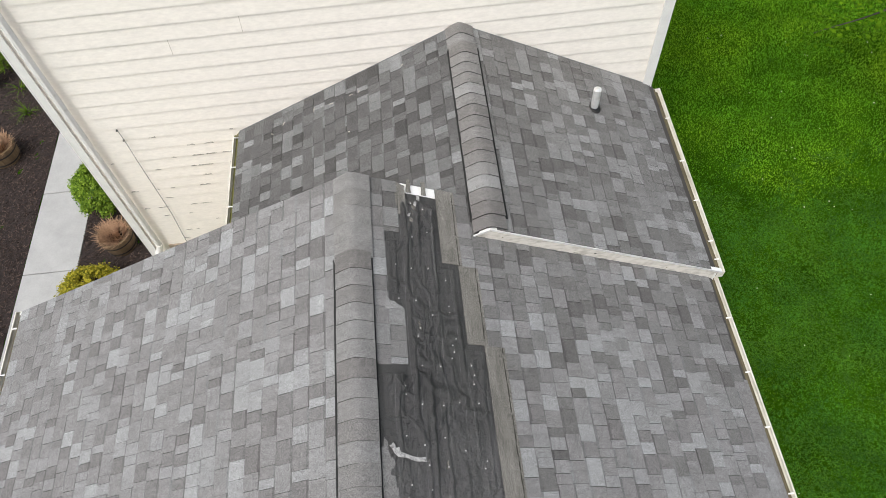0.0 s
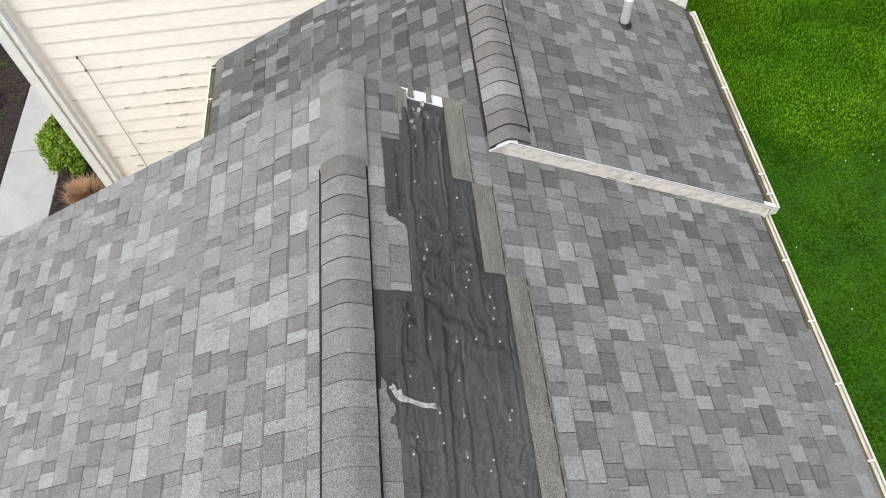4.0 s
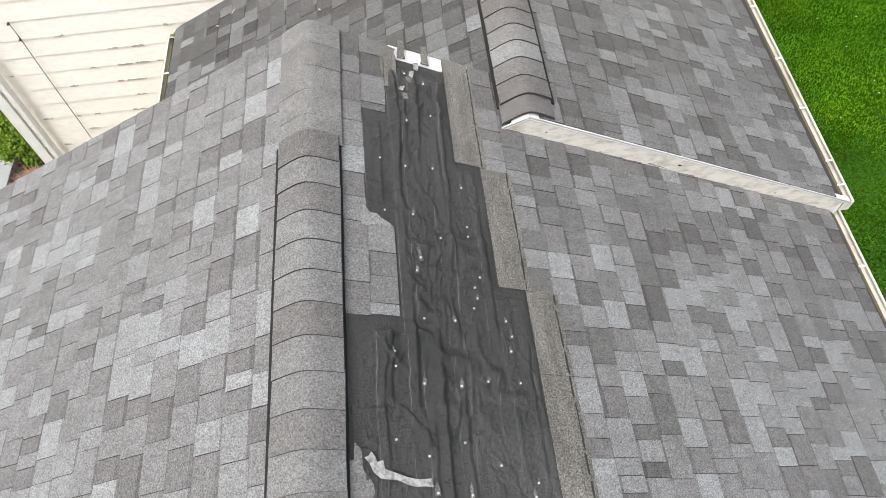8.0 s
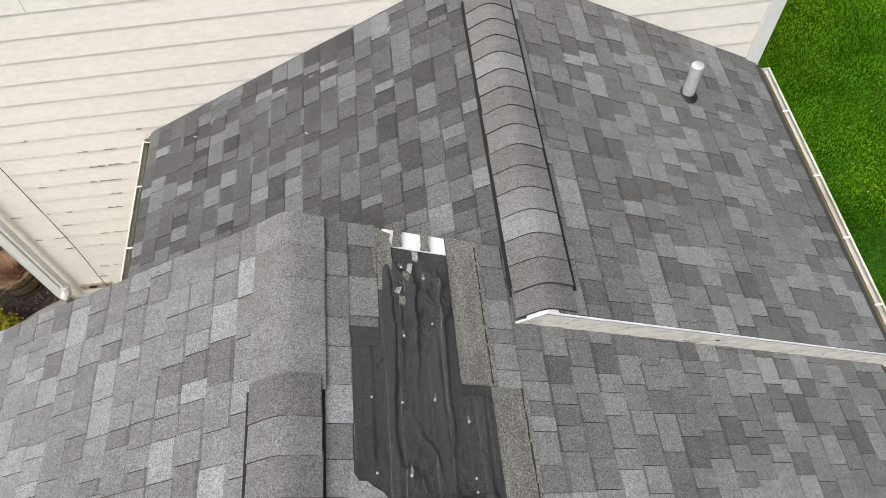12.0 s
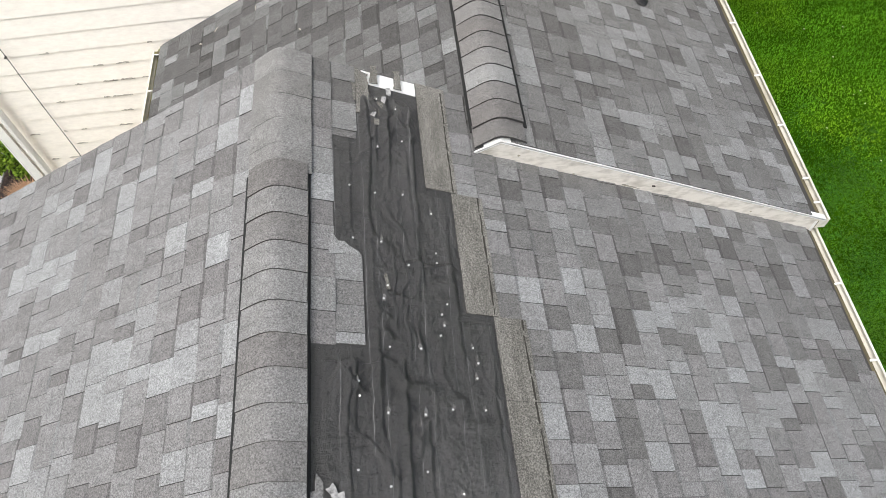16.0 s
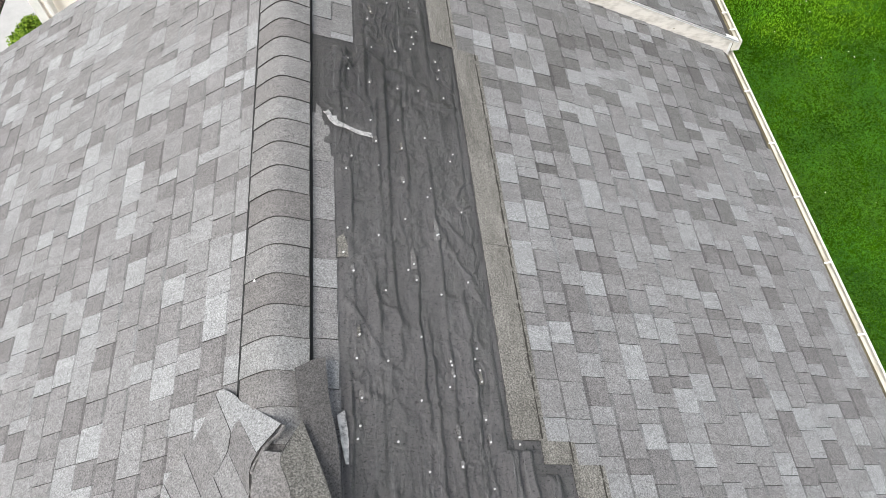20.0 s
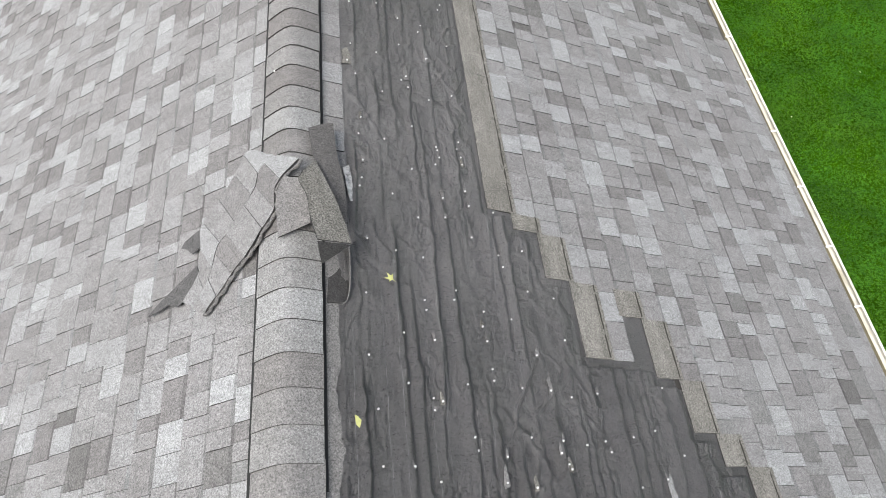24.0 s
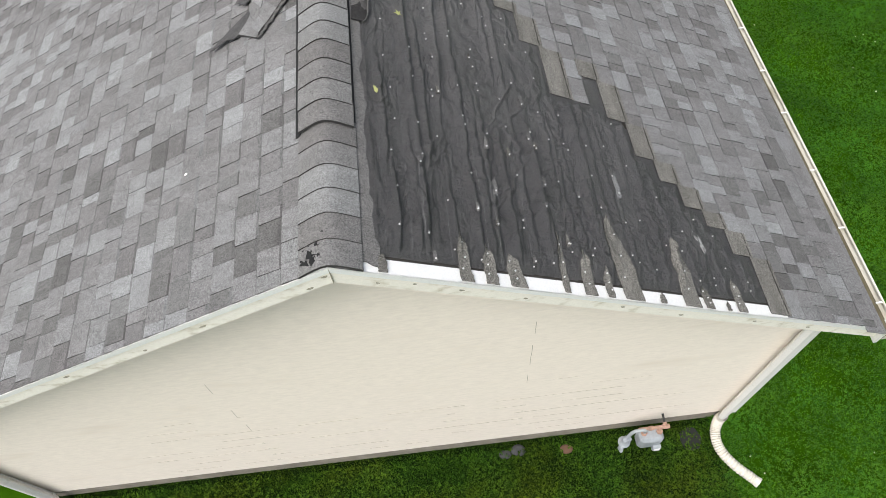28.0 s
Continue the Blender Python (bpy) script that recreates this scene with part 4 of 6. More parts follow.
def ridge_line(x0, z0, y0, y1, half, rise, drop, label, parent=None, exp=0.1365, butt=0.011, mat=CAP, crest=0.10):
    t = parent
    if t is None:
        t = new("ridge_cap")
        t.parent = roof_west if x0 == 0 else roof_far_west
        tagged(t, label)
    me = cap_mesh(half, rise, butt, exp, drop, mat, crest)
    n = round((y1 - y0) / exp)
    rng = random.Random(int(y0 * 100))
    for i in range(n):
        ob = new("cap_shingle", me)
        ob.parent = t
        ob.matrix_basis = pose(x0 + rng.uniform(-0.002, 0.002), y0 + (y1 - y0) * i / n, z0, 0, 0, rng.uniform(-0.5, 0.5))
    return t


def ridge_vent(x0, z0, y0, y1, half, pitch, label, rim=0.017, rim_e=0.004):
    """A raised vent along the ridge with open dark sides, covered by cap shingles."""
    t = thing("ridge_vent", label, "ridge vent")
    drop = half * pitch
    for sd in (-1, 1):
        bm = bmesh.new()
        prism(bm, [(x0 + sd * 0.03, y0 + 0.012, z0 + 0.0), (x0 + sd * (half - 0.002), y0 + 0.012, z0 - drop + 0.006), (x0 + sd * (half - 0.002), y0 + 0.012, z0 - drop + 0.031), (x0 + sd * 0.03, y0 + 0.012, z0 + 0.020)],
              (0, y1 - y0 - 0.02, 0))
        part("vent_side", bm, BLACK, t, "black louvred vent edge")
        e, pv = half + (rim if sd < 0 else rim_e), pitch * (0.92 if sd < 0 else 1.0)
        bm = prism(bmesh.new(), [(x0 + sd * 0.05, y0 - 0.004, z0 - 0.05 * pitch), (x0 + sd * e, y0 - 0.004, z0 - e * pv + 0.002), (x0 + sd * e, y0 - 0.004, z0 - e * pv + 0.017), (x0 + sd * 0.05, y0 - 0.004, z0 - 0.05 * pitch + 0.014)], (0, y1 - y0, 0))
        part("vent_flange", bm, BLACK, t)
    ridge_line(x0, z0, y0, y1, half - 0.001, 0.032, drop * 0.93, "", t)
    return t


ridge_vent(0.0, RIDGE, 0.775, 5.21, 0.135, 0.54, "raised ridge vent under grey cap shingles with black sides")
ridge_line(0.0, RIDGE, RAKE_Y - 0.052, 0.80, 0.138, 0.015, 0.138 * 0.54, "flush grey cap shingles on the ridge at the gable end")
ridge_line(0.0, RIDGE, 5.18, END_Y - 0.01, 0.145, 0.016, 0.145 * 0.50, "flush weathered cap shingles on the far ridge end", exp=0.14, butt=0.0035, mat=FARCAP, crest=0.045)
ridge_vent(1.075, 4.0, 5.69, 7.72, 0.141, 0.50, "raised ridge vent on the link roof under grey cap shingles", 0.015, 0.0165)
ridge_line(1.07, 4.0, FAR_Y - 0.01, 5.71, 0.14, 0.022, 0.14 * 0.52, "flush cap shingle at the link roof's gable end")
ridge_line(1.07, 4.0, 7.72, WALL_Y - 0.01, 0.14, 0.022, 0.14 * 0.52, "flush cap shingles against the wall")

# worn hole at the gable end of the ridge
hole = thing("bare_patch", "black bare specks worn through the last cap shingle", "damage")
for i, (s, y, w, ln) in enumerate(((0.062, 0.055, 0.040, 0.045), (0.085, 0.030, 0.045, 0.030), (0.050, 0.020, 0.025, 0.045), (0.030, 0.062, 0.030, 0.016), (0.022, 0.045, 0.016, 0.026), (0.036, 0.105, 0.012, 0.026), (0.0, 0.172, 0.05, 0.008))):
    ragged(WEST, [(s, y), (s + w * 0.5, y + ln * 0.05), (s + w, y + ln * 0.35), (s + w * 0.7, y + ln), (s + w * 0.3, y + ln * 0.7), (s + w * 0.05, y + ln * 0.8)], 0.0250, BLACK, "patch", hole, "", 0.008, 31 + i, 0.002)
rng = random.Random(61)
for i in range(14):
    s, y, w = rng.uniform(0.01, 0.12), rng.uniform(0.01, 0.15), rng.uniform(0.003, 0.008)
    ragged(WEST, [(s, y), (s + w, y + w * 0.4), (s + w * 0.6, y + w * 1.5), (s - w * 0.4, y + w * 0.9)], 0.0250, BLACK, "patch", hole, "", 0.003, 131 + i, 0.002)

# ---- plumbing vent ----
vent = thing("vent_pipe", "shiny galvanised vent pipe with rubber collar on the link roof", "vent pipe", at=(0, 0, 0))
base = FAR_E.at(1.50, 7.35, 0.01)
bm = bmesh.new()
tube(bm, [base + Vector((0, 0, -0.02)), base + Vector((0, 0, 0.27))], 0.040, 20, False)
tube(bm, [base + Vector((0, 0, 0.27)), base + Vector((0, 0, 0.271)), base + Vector((0, 0, 0.2))], 0.04, 20, False, [0.040, 0.036, 0.035])
part("pipe", bm, STEEL, vent, smooth=True)
bm = bmesh.new()
tube(bm, [base + Vector((0, 0, -0.01)), base + Vector((0, 0, 0.015)), base + Vector((0, 0, 0.03))], 0.06, 20, False, [0.070, 0.050, 0.042])
part("collar", bm, RUBBER, vent, smooth=True)
bm = bmesh.new()
bmesh.ops.create_cone(bm, cap_ends=True, segments=24, radius1=0.066, radius2=0.062, depth=0.004, matrix=FAR_E.matrix(1.50, 7.34, 0.016))
part("flange", bm, EDGE, vent, "dark flashing flange")
part("pipe_inside", bmesh.ops.create_circle(bm2 := bmesh.new(), cap_ends=True, radius=0.038, segments=16, matrix=Matrix.Translation(base + Vector((0, 0, 0.22)))) and bm2, BLACK, vent)

# ---- shingles folded over the ridge by the wind ----


def patch(rows, u0=0.0, u1=1.0, v0=0.0, v1=1.0, lift=0.0, thick=0.005, nu=4, nv=14, jag=0.0, seed=0):
    """A bent sheet through rows of points (v along the rows' order, u across); u and v pick a piece of it."""
    rng = random.Random(seed)
    cols = [bezier([r[i] for r in rows], 12) for i in range(len(rows[0]))]

    def at(u, v):
        f = v * (len(cols[0]) - 1)
        i = min(int(f), len(cols[0]) - 2)
        pts = [c[i].lerp(c[i + 1], f - i) for c in cols]
        g = u * (len(pts) - 1)
        j = min(int(g), len(pts) - 2)
        return pts[j].lerp(pts[j + 1], g - j)
    bm = bmesh.new()
    top, low = [], []
    for b in range(nv + 1):
        rt, rl = [], []
        for a in range(nu + 1):
            u, v = u0 + (u1 - u0) * a / nu, v0 + (v1 - v0) * b / nv
            if a in (0, nu):
                u += rng.uniform(-jag, jag)
            p = at(min(1, max(0, u)), v)
            e = 1e-3
            n = (at(min(1, u + e), v) - at(max(0, u - e), v)).cross(at(u, min(1, v + e)) - at(u, max(0, v - e)))
            n = n.normalized() if n.length > 0 else Vector((0, 0, 1))
            n = n if n.z > -0.3 else -n
            rt.append(bm.verts.new(p + n * (lift + thick)))
            rl.append(bm.verts.new(p + n * lift))
        top.append(rt)
        low.append(rl)
    for b in range(nv):
        for a in range(nu):
            bm.faces.new((top[b][a], top[b][a + 1], top[b + 1][a + 1], top[b + 1][a]))
            bm.faces.new((low[b][a + 1], low[b][a], low[b + 1][a], low[b + 1][a + 1]))
        for a in (0, nu):
            bm.faces.new((top[b][a], top[b + 1][a], low[b + 1][a], low[b][a])).material_index = 1
    for b in (0, nv):
        for a in range(nu):
            bm.faces.new((top[b][a], top[b][a + 1], low[b][a + 1], low[b][a])).material_index = 1
    bmesh.ops.recalc_face_normals(bm, faces=bm.faces)
    return bm


BACK = shingle_material("shingle_underside", False, [(0.0, (0.100, 0.096, 0.094)), (1.0, (0.112, 0.108, 0.105))])
FLAP = shingle_material("torn_flap_back", False, [(0.0, (0.090, 0.089, 0.088)), (1.0, (0.102, 0.100, 0.099))])
# shingle back again, with the shade inside the curl put into its colour
SHADED_BACK = shingle_material("shaded_shingle_back", False, [(0.0, (0.050, 0.049, 0.048)), (1.0, (0.058, 0.056, 0.055))])
fold = thing("torn_shingle", "wind-torn shingle sheet folded over the ridge onto the west slope", "torn shingle", group="torn shingles on the ridge")
AR = [[(-0.216, 2.428, 4.348), (0.066, 2.211, 4.507)],
      [(-0.261, 2.354, 4.326), (-0.003, 2.118, 4.511)],
      [(-0.299, 2.293, 4.307), (-0.085, 2.070, 4.460)],
      [(-0.331, 2.255, 4.291), (-0.045, 1.985, 4.476)],
      [(-0.389, 2.186, 4.263), (-0.099, 1.914, 4.447)],
      [(-0.455, 2.105, 4.230), (-0.119, 1.858, 4.436)],
      [(-0.442, 1.958, 4.238), (-0.240, 1.801, 4.340)],
      [(-0.446, 1.851, 4.236), (-0.312, 1.721, 4.302)],
      [(-0.520, 1.738, 4.200), (-0.400, 1.630, 4.257)]]
# the granule side: two columns of tabs that follow the bend, square to the strip


def between(side, k):
    """A point along one edge of the sheet, k rows down."""
    i = min(int(k), len(AR) - 2)
    return tuple(Vector(AR[i][side]).lerp(Vector(AR[i + 1][side]), k - i))


EVEN = [[tuple(Vector(AR[0][0]).lerp(Vector(AR[0][1]), 0.36)), AR[0][1]]] + [[between(0, a), between(1, b)] for a, b in ((0, 1.4), (1, 3), (2.4, 4), (4, 5.5), (5, 6), (6, 6.9), (7, 7.6), (8, 8))]
sheet = part("sheet", patch(EVEN, lift=0.002, jag=0.03, nv=34, nu=5, seed=2), BACK, fold, "dark underside of the torn sheet")
CUTS = ((0.0, 0.5, (0.0, 0.17, 0.31, 0.46, 0.60, 0.74, 0.88, 1.0)), (0.5, 1.0, (0.0, 0.10, 0.25, 0.38, 0.53, 0.67, 0.81, 0.93, 1.0)))
TABS = [(u0, u1, v0, v1) for u0, u1, cuts in CUTS for v0, v1 in zip(cuts, cuts[1:])]
for i, (u0, u1, v0, v1) in enumerate(TABS):
    tab = part("tab", patch(EVEN, u0 + 0.002, u1 - 0.002, v0 + 0.001, v1 - 0.001, 0.0090 + (0.0026 if i % 3 == 1 else 0.0006 * (i % 2)), 0.0026, 3, 5, 0.003, i), PLY if i % 3 == 2 else SHINGLE, sheet)
    tab.data.materials.append(EDGE)
# thick torn rim along the fold
bm = bmesh.new()
rim = bezier([Vector(r[1]) + Vector((0.004, -0.004, 0.004)) for r in EVEN], 5)
tube(bm, [q + Vector((0.004 * math.sin(n * 1.9), 0.003 * math.cos(n * 2.7), -0.003 * math.sin(n * 1.1))) for n, q in enumerate(rim)], 0.0075, 7, True, [0.0075 + 0.003 * math.sin(n * 2.3) for n in range(len(rim))])
part("torn_rim", bm, WORN, sheet, "thick brownish torn rim")
for outline in ([(0.505, 2.091), (0.452, 2.020), (0.486, 1.994), (0.536, 1.974), (0.580, 2.014), (0.614, 2.033), (0.596, 2.065)],
                [(0.499, 1.897), (0.474, 1.830), (0.524, 1.764), (0.598, 1.723), (0.664, 1.756), (0.710, 1.741), (0.790, 1.735), (0.738, 1.774)]):
    ragged(WEST, outline, 0.030, FLAP, "flap", fold, "torn flap showing its dark back", 0.002, 44, 0.004)

strip = thing("torn_shingle", "brownish torn shingle strip curling over the ridge", "torn shingle", group="torn shingles on the ridge")
CR = [[(0.077, 2.131, 4.530), (0.120, 2.234, 4.463)], [(0.064, 2.075, 4.540), (0.165, 2.117, 4.466)], [(0.101, 1.984, 4.555), (0.206, 2.006, 4.475)],
      [(0.120, 1.857, 4.570), (0.244, 1.871, 4.485)], [(0.153, 1.733, 4.590), (0.272, 1.755, 4.495)]]
part("strip", patch(CR, jag=0.012, seed=4), HEADLAP, strip).data.materials.append(EDGE)
part("turned_edge", patch([[(0.152, 1.731, 4.586), (0.267, 1.754, 4.490)], [(0.152, 1.698, 4.550), (0.208, 1.713, 4.500)], [(0.152, 1.677, 4.510), (0.158, 1.678, 4.505)]], nv=6), SHADED_BACK, strip)

slab = thing("torn_shingle", "dark back of a torn shingle lying beside the ridge vent", "torn shingle", group="torn shingles on the ridge")
BR = [[(0.086, 2.440, 4.450), (0.150, 2.474, 4.430), (0.197, 2.486, 4.414)], [(0.107, 2.281, 4.445), (0.160, 2.295, 4.425), (0.206, 2.318, 4.400)],
      [(0.136, 2.109, 4.435), (0.190, 2.13, 4.412), (0.233, 2.154, 4.390)], [(0.173, 1.918, 4.420), (0.210, 1.92, 4.402), (0.244, 1.928, 4.385)]]
part("sheet", patch(BR, jag=0.02, seed=6), BACK, slab)

under = thing("torn_shingle", "grey torn shingle piece slipped over the ridge caps", "torn shingle", group="torn shingles on the ridge")
DR = [[(-0.005, 2.129, 4.505), (0.083, 2.115, 4.490)], [(-0.040, 2.028, 4.500), (0.094, 2.005, 4.475)], [(-0.029, 1.828, 4.490), (0.100, 1.894, 4.470)]]
part("sheet", patch(DR, jag=0.006, seed=7, nu=6, thick=0.008), SHEET, under).data.materials.append(EDGE)

curl = thing("torn_shingle", "curled shingle rest standing at the edge of the ridge vent", "torn shingle", group="torn shingles on the ridge")
part("floor", patch([[(0.148, 1.84, 4.352), (0.232, 1.86, 4.312)], [(0.148, 1.70, 4.356), (0.228, 1.70, 4.318)], [(0.146, 1.565, 4.372), (0.215, 1.575, 4.338)]], jag=0.006, seed=8), SHADED_BACK, curl)
part("upright_edge", patch([[(0.232, 1.86, 4.312), (0.244, 1.86, 4.375)], [(0.231, 1.72, 4.314), (0.243, 1.72, 4.368)], [(0.222, 1.60, 4.320), (0.232, 1.595, 4.352)], [(0.200, 1.565, 4.335), (0.206, 1.56, 4.352)]], thick=0.003), SHEET, curl)

shred = thing("felt_shred", "small frayed shred of shingle hanging over the felt", "debris")
part("shred", patch([[(0.222, 2.28, 4.335), (0.250, 2.30, 4.322)], [(0.232, 2.20, 4.345), (0.262, 2.20, 4.325)], [(0.246, 2.10, 4.318), (0.258, 2.10, 4.312)]], jag=0.1, seed=3, thick=0.003), TAPE, shred)

# bird dropping on the west slope
spot = thing("bird_dropping", "small white splash on the grey shingles", "dropping")
ragged(WEST, [(0.893, 0.893), (0.912, 0.890), (0.917, 0.902), (0.900, 0.912), (0.890, 0.905)], 0.014, DRIP, "splash", spot, "", 0.005, 8, 0.002)
spot2 = thing("bird_dropping", "small white splash on the cap shingles", "dropping")
ragged(WEST, [(0.058, 2.835), (0.070, 2.83), (0.072, 2.845), (0.060, 2.85)], 0.052, DRIP, "splash", spot2, "", 0.004, 9, 0.002)

# ---- downspouts ----


def downspout(x, y, z0, z1, w, d, label, lean=0.0):
    t = thing("downspout", label, "downspout")
    t.rotation_euler = (0, math.atan(lean), 0)
    bm = boxed((x - w / 2, y - d, z0), (x + w / 2, y - 0.008, z1), bevel=0.028)
    pipe = part("pipe", bm, SPOUT, t)
    part("seam", boxed((x + w / 2 - 0.0005, y - d * 0.55, z0 + 0.02), (x + w / 2 + 0.0025, y - d * 0.55 + 0.006, z1)), SPOUT, t)
    return t


ds = downspout(3.02, 0.31, 0.24, 2.55, 0.085, 0.075, "white metal downspout at the gable corner with a flexible drain hose")
# hose at its foot
pts = bezier([(3.02, 0.265, 0.30), (3.01, 0.26, 0.18), (2.98, 0.19, 0.09), (2.965, 0.08, 0.075), (2.99, -0.03, 0.07), (3.07, -0.16, 0.065), (3.18, -0.28, 0.065), (3.24, -0.345, 0.065)], 10)
bm = bmesh.new()
radii = [0.046 + (0.006 if i % 2 else -0.004) for i in range(len(pts))]
for i in range(6):
    radii[i], radii[-1 - i] = 0.05, 0.052 - 0.001 * i
tube(bm, pts, 0.045, 14, False, radii)
flex = part("flexible_hose", bm, FLEX, ds, "cream ribbed drain hose")
bm = bmesh.new()
tube(bm, [pts[-1], pts[-1] - (pts[-1] - pts[-3]).normalized() * 0.03], 0.046, 14, True)
part("hose_mouth", bm, BLACK, flex)
ds = downspout(-3.47, 0.31, 0.25, 2.45, 0.085, 0.075, "white metal downspout at the west gable corner")
bm = bmesh.new()
tube(bm, bezier([(-3.47, 0.27, 0.32), (-3.47, 0.26, 0.22), (-3.47, 0.20, 0.14), (-3.47, 0.12, 0.10)], 6), 0.046, 10, True)
part("elbow", bm, SPOUT, ds)
ds = downspout(-3.32, WALL_Y - 0.03, 0.55, 6.9, 0.085, 0.070, "white metal downspout on the taller house", LEAN)
bm = bmesh.new()
tube(bm, bezier([(-3.32, 7.955, 0.62), (-3.34, 7.94, 0.52), (-3.39, 7.92, 0.44)], 6), 0.045, 10, True)
part("elbow", bm, SPOUT, ds)
hose = thing("drain_hose", "dark grey ribbed drain hose on the mulch", "hose")
pts = bezier([(-3.38, 7.93, 0.47), (-3.55, 7.94, 0.38), (-3.74, 7.95, 0.27), (-3.95, 7.94, 0.15), (-4.16, 7.874, 0.07)], 12)
bm = bmesh.new()
tube(bm, pts, 0.05, 12, True, [0.050 + (0.006 if i % 2 else -0.004) for i in range(len(pts))])
part("ribbed_pipe", bm, plain("grey_hose", (0.21, 0.195, 0.18), 0.7), hose)

# cable down the far wall
cable = thing("cable", "thin dark cable hanging down the cream siding", "cable")
bm = bmesh.new()
tube(bm, bezier([(-2.815, 8.005, 3.06), (-2.80, 7.985, 2.90), (-2.82, 7.995, 2.6), (-2.835, 8.0, 2.26), (-2.86, 7.995, 1.4), (-2.92, 7.99, 0.55), (-2.75, 7.99, 0.45)], 6), 0.0035, 6)
part("wire", bm, WIRE, cable)
for z in (3.05, 2.88):
    part("clip", boxed((-2.825, 7.985, z - 0.006), (-2.81, 8.012, z + 0.006)), WIRE, cable)

# ---- gas meter ----
meter = thing("gas_meter", "grey gas meter with regulator and rusty pipes beside the wall", "gas meter")
bm = boxed((2.20, 0.06, 0.16), (2.48, 0.24, 0.42), bevel=0.035)
body = part("meter_body", bm, METER, meter)
part("index_box", boxed((2.36, 0.015, 0.17), (2.46, 0.065, 0.27), bevel=0.01), METER, body, "pale index window box")
part("index_glass", boxed((2.375, 0.008, 0.19), (2.445, 0.017, 0.25), bevel=0.003), DRIP, body)
for x in (2.25, 2.43):
    bm = bmesh.new()
    tube(bm, [(x, 0.16, 0.40), (x, 0.16, 0.47)], 0.028, 12)
    tube(bm, [(x, 0.16, 0.43), (x, 0.16, 0.455)], 0.038, 6)
    part("union_nut", bm, COPPER, meter, "rusty union nut")
bm = bmesh.new()
tube(bm, bezier([(2.25, 0.16, 0.46), (2.245, 0.165, 0.52), (2.19, 0.17, 0.53), (2.12, 0.17, 0.50), (2.08, 0.16, 0.40), (2.06, 0.15, 0.30)], 5), 0.02, 10)
part("inlet_pipe", bm, METER, meter)
bm = bmesh.new()
tube(bm, [(2.18, 0.19, 0.50), (2.47, 0.19, 0.50)], 0.020, 10)
tube(bm, [(2.43, 0.16, 0.46), (2.43, 0.19, 0.50)], 0.022, 10)
tube(bm, [(2.30, 0.19, 0.50), (2.345, 0.19, 0.50)], 0.027, 8)
part("outlet_pipe", bm, COPPER, meter, "rusty manifold pipe")
bm = bmesh.new()
tube(bm, [(2.455, 0.19, 0.50), (2.535, 0.19, 0.50)], 0.027, 8)
tube(bm, [(2.495, 0.17, 0.50), (2.495, 0.235, 0.50)], 0.024, 8)
part("pipe_tee", bm, COPPER, meter, "rusty copper-coloured pipe tee")
bm = bmesh.new()
tube(bm, [(2.495, 0.225, 0.50), (2.495, 0.31, 0.51), (2.493, 0.335, 0.515)], 0.013, 8)
part("wall_pipe", bm, WIRE, meter, "dark pipe into the wall")
bm = bmesh.new()
tube(bm, [(2.04, 0.13, 0.24), (2.04, 0.13, 0.27), (2.04, 0.13, 0.285), (2.04, 0.13, 0.31), (2.04, 0.13, 0.36)], 0.06, 18, True, [0.05, 0.068, 0.070, 0.045, 0.028])
regulator = part("regulator", bm, METER, meter, smooth=False)
bm = bmesh.new()
tube(bm, [(2.075, 0.15, 0.28), (2.125, 0.17, 0.30)], 0.034, 12)
tube(bm, [(2.085, 0.155, 0.285), (2.095, 0.16, 0.29)], 0.046, 8)
part("regulator_flange", bm, METER, regulator)
bm = bmesh.new()
tube(bm, [(2.03, 0.13, 0.29), (2.00, 0.07, 0.27), (1.995, 0.045, 0.22)], 0.022, 10)
part("regulator_spout", bm, METER, regulator)
bm = bmesh.new()
tube(bm, [(2.03, 0.13, -0.05), (2.03, 0.13, 0.26)], 0.02, 10)
tube(bm, [(2.34, 0.16, -0.05), (2.34, 0.16, 0.2)], 0.016, 8)
part("riser", bm, METER, meter)

meter.matrix_basis = pose(2.27, 0.20, 0.0) @ Matrix.Diagonal((0.82, 0.82, 0.9, 1)) @ pose(-2.33, -0.20, 0.0)

# ---- planters and shrubs ----


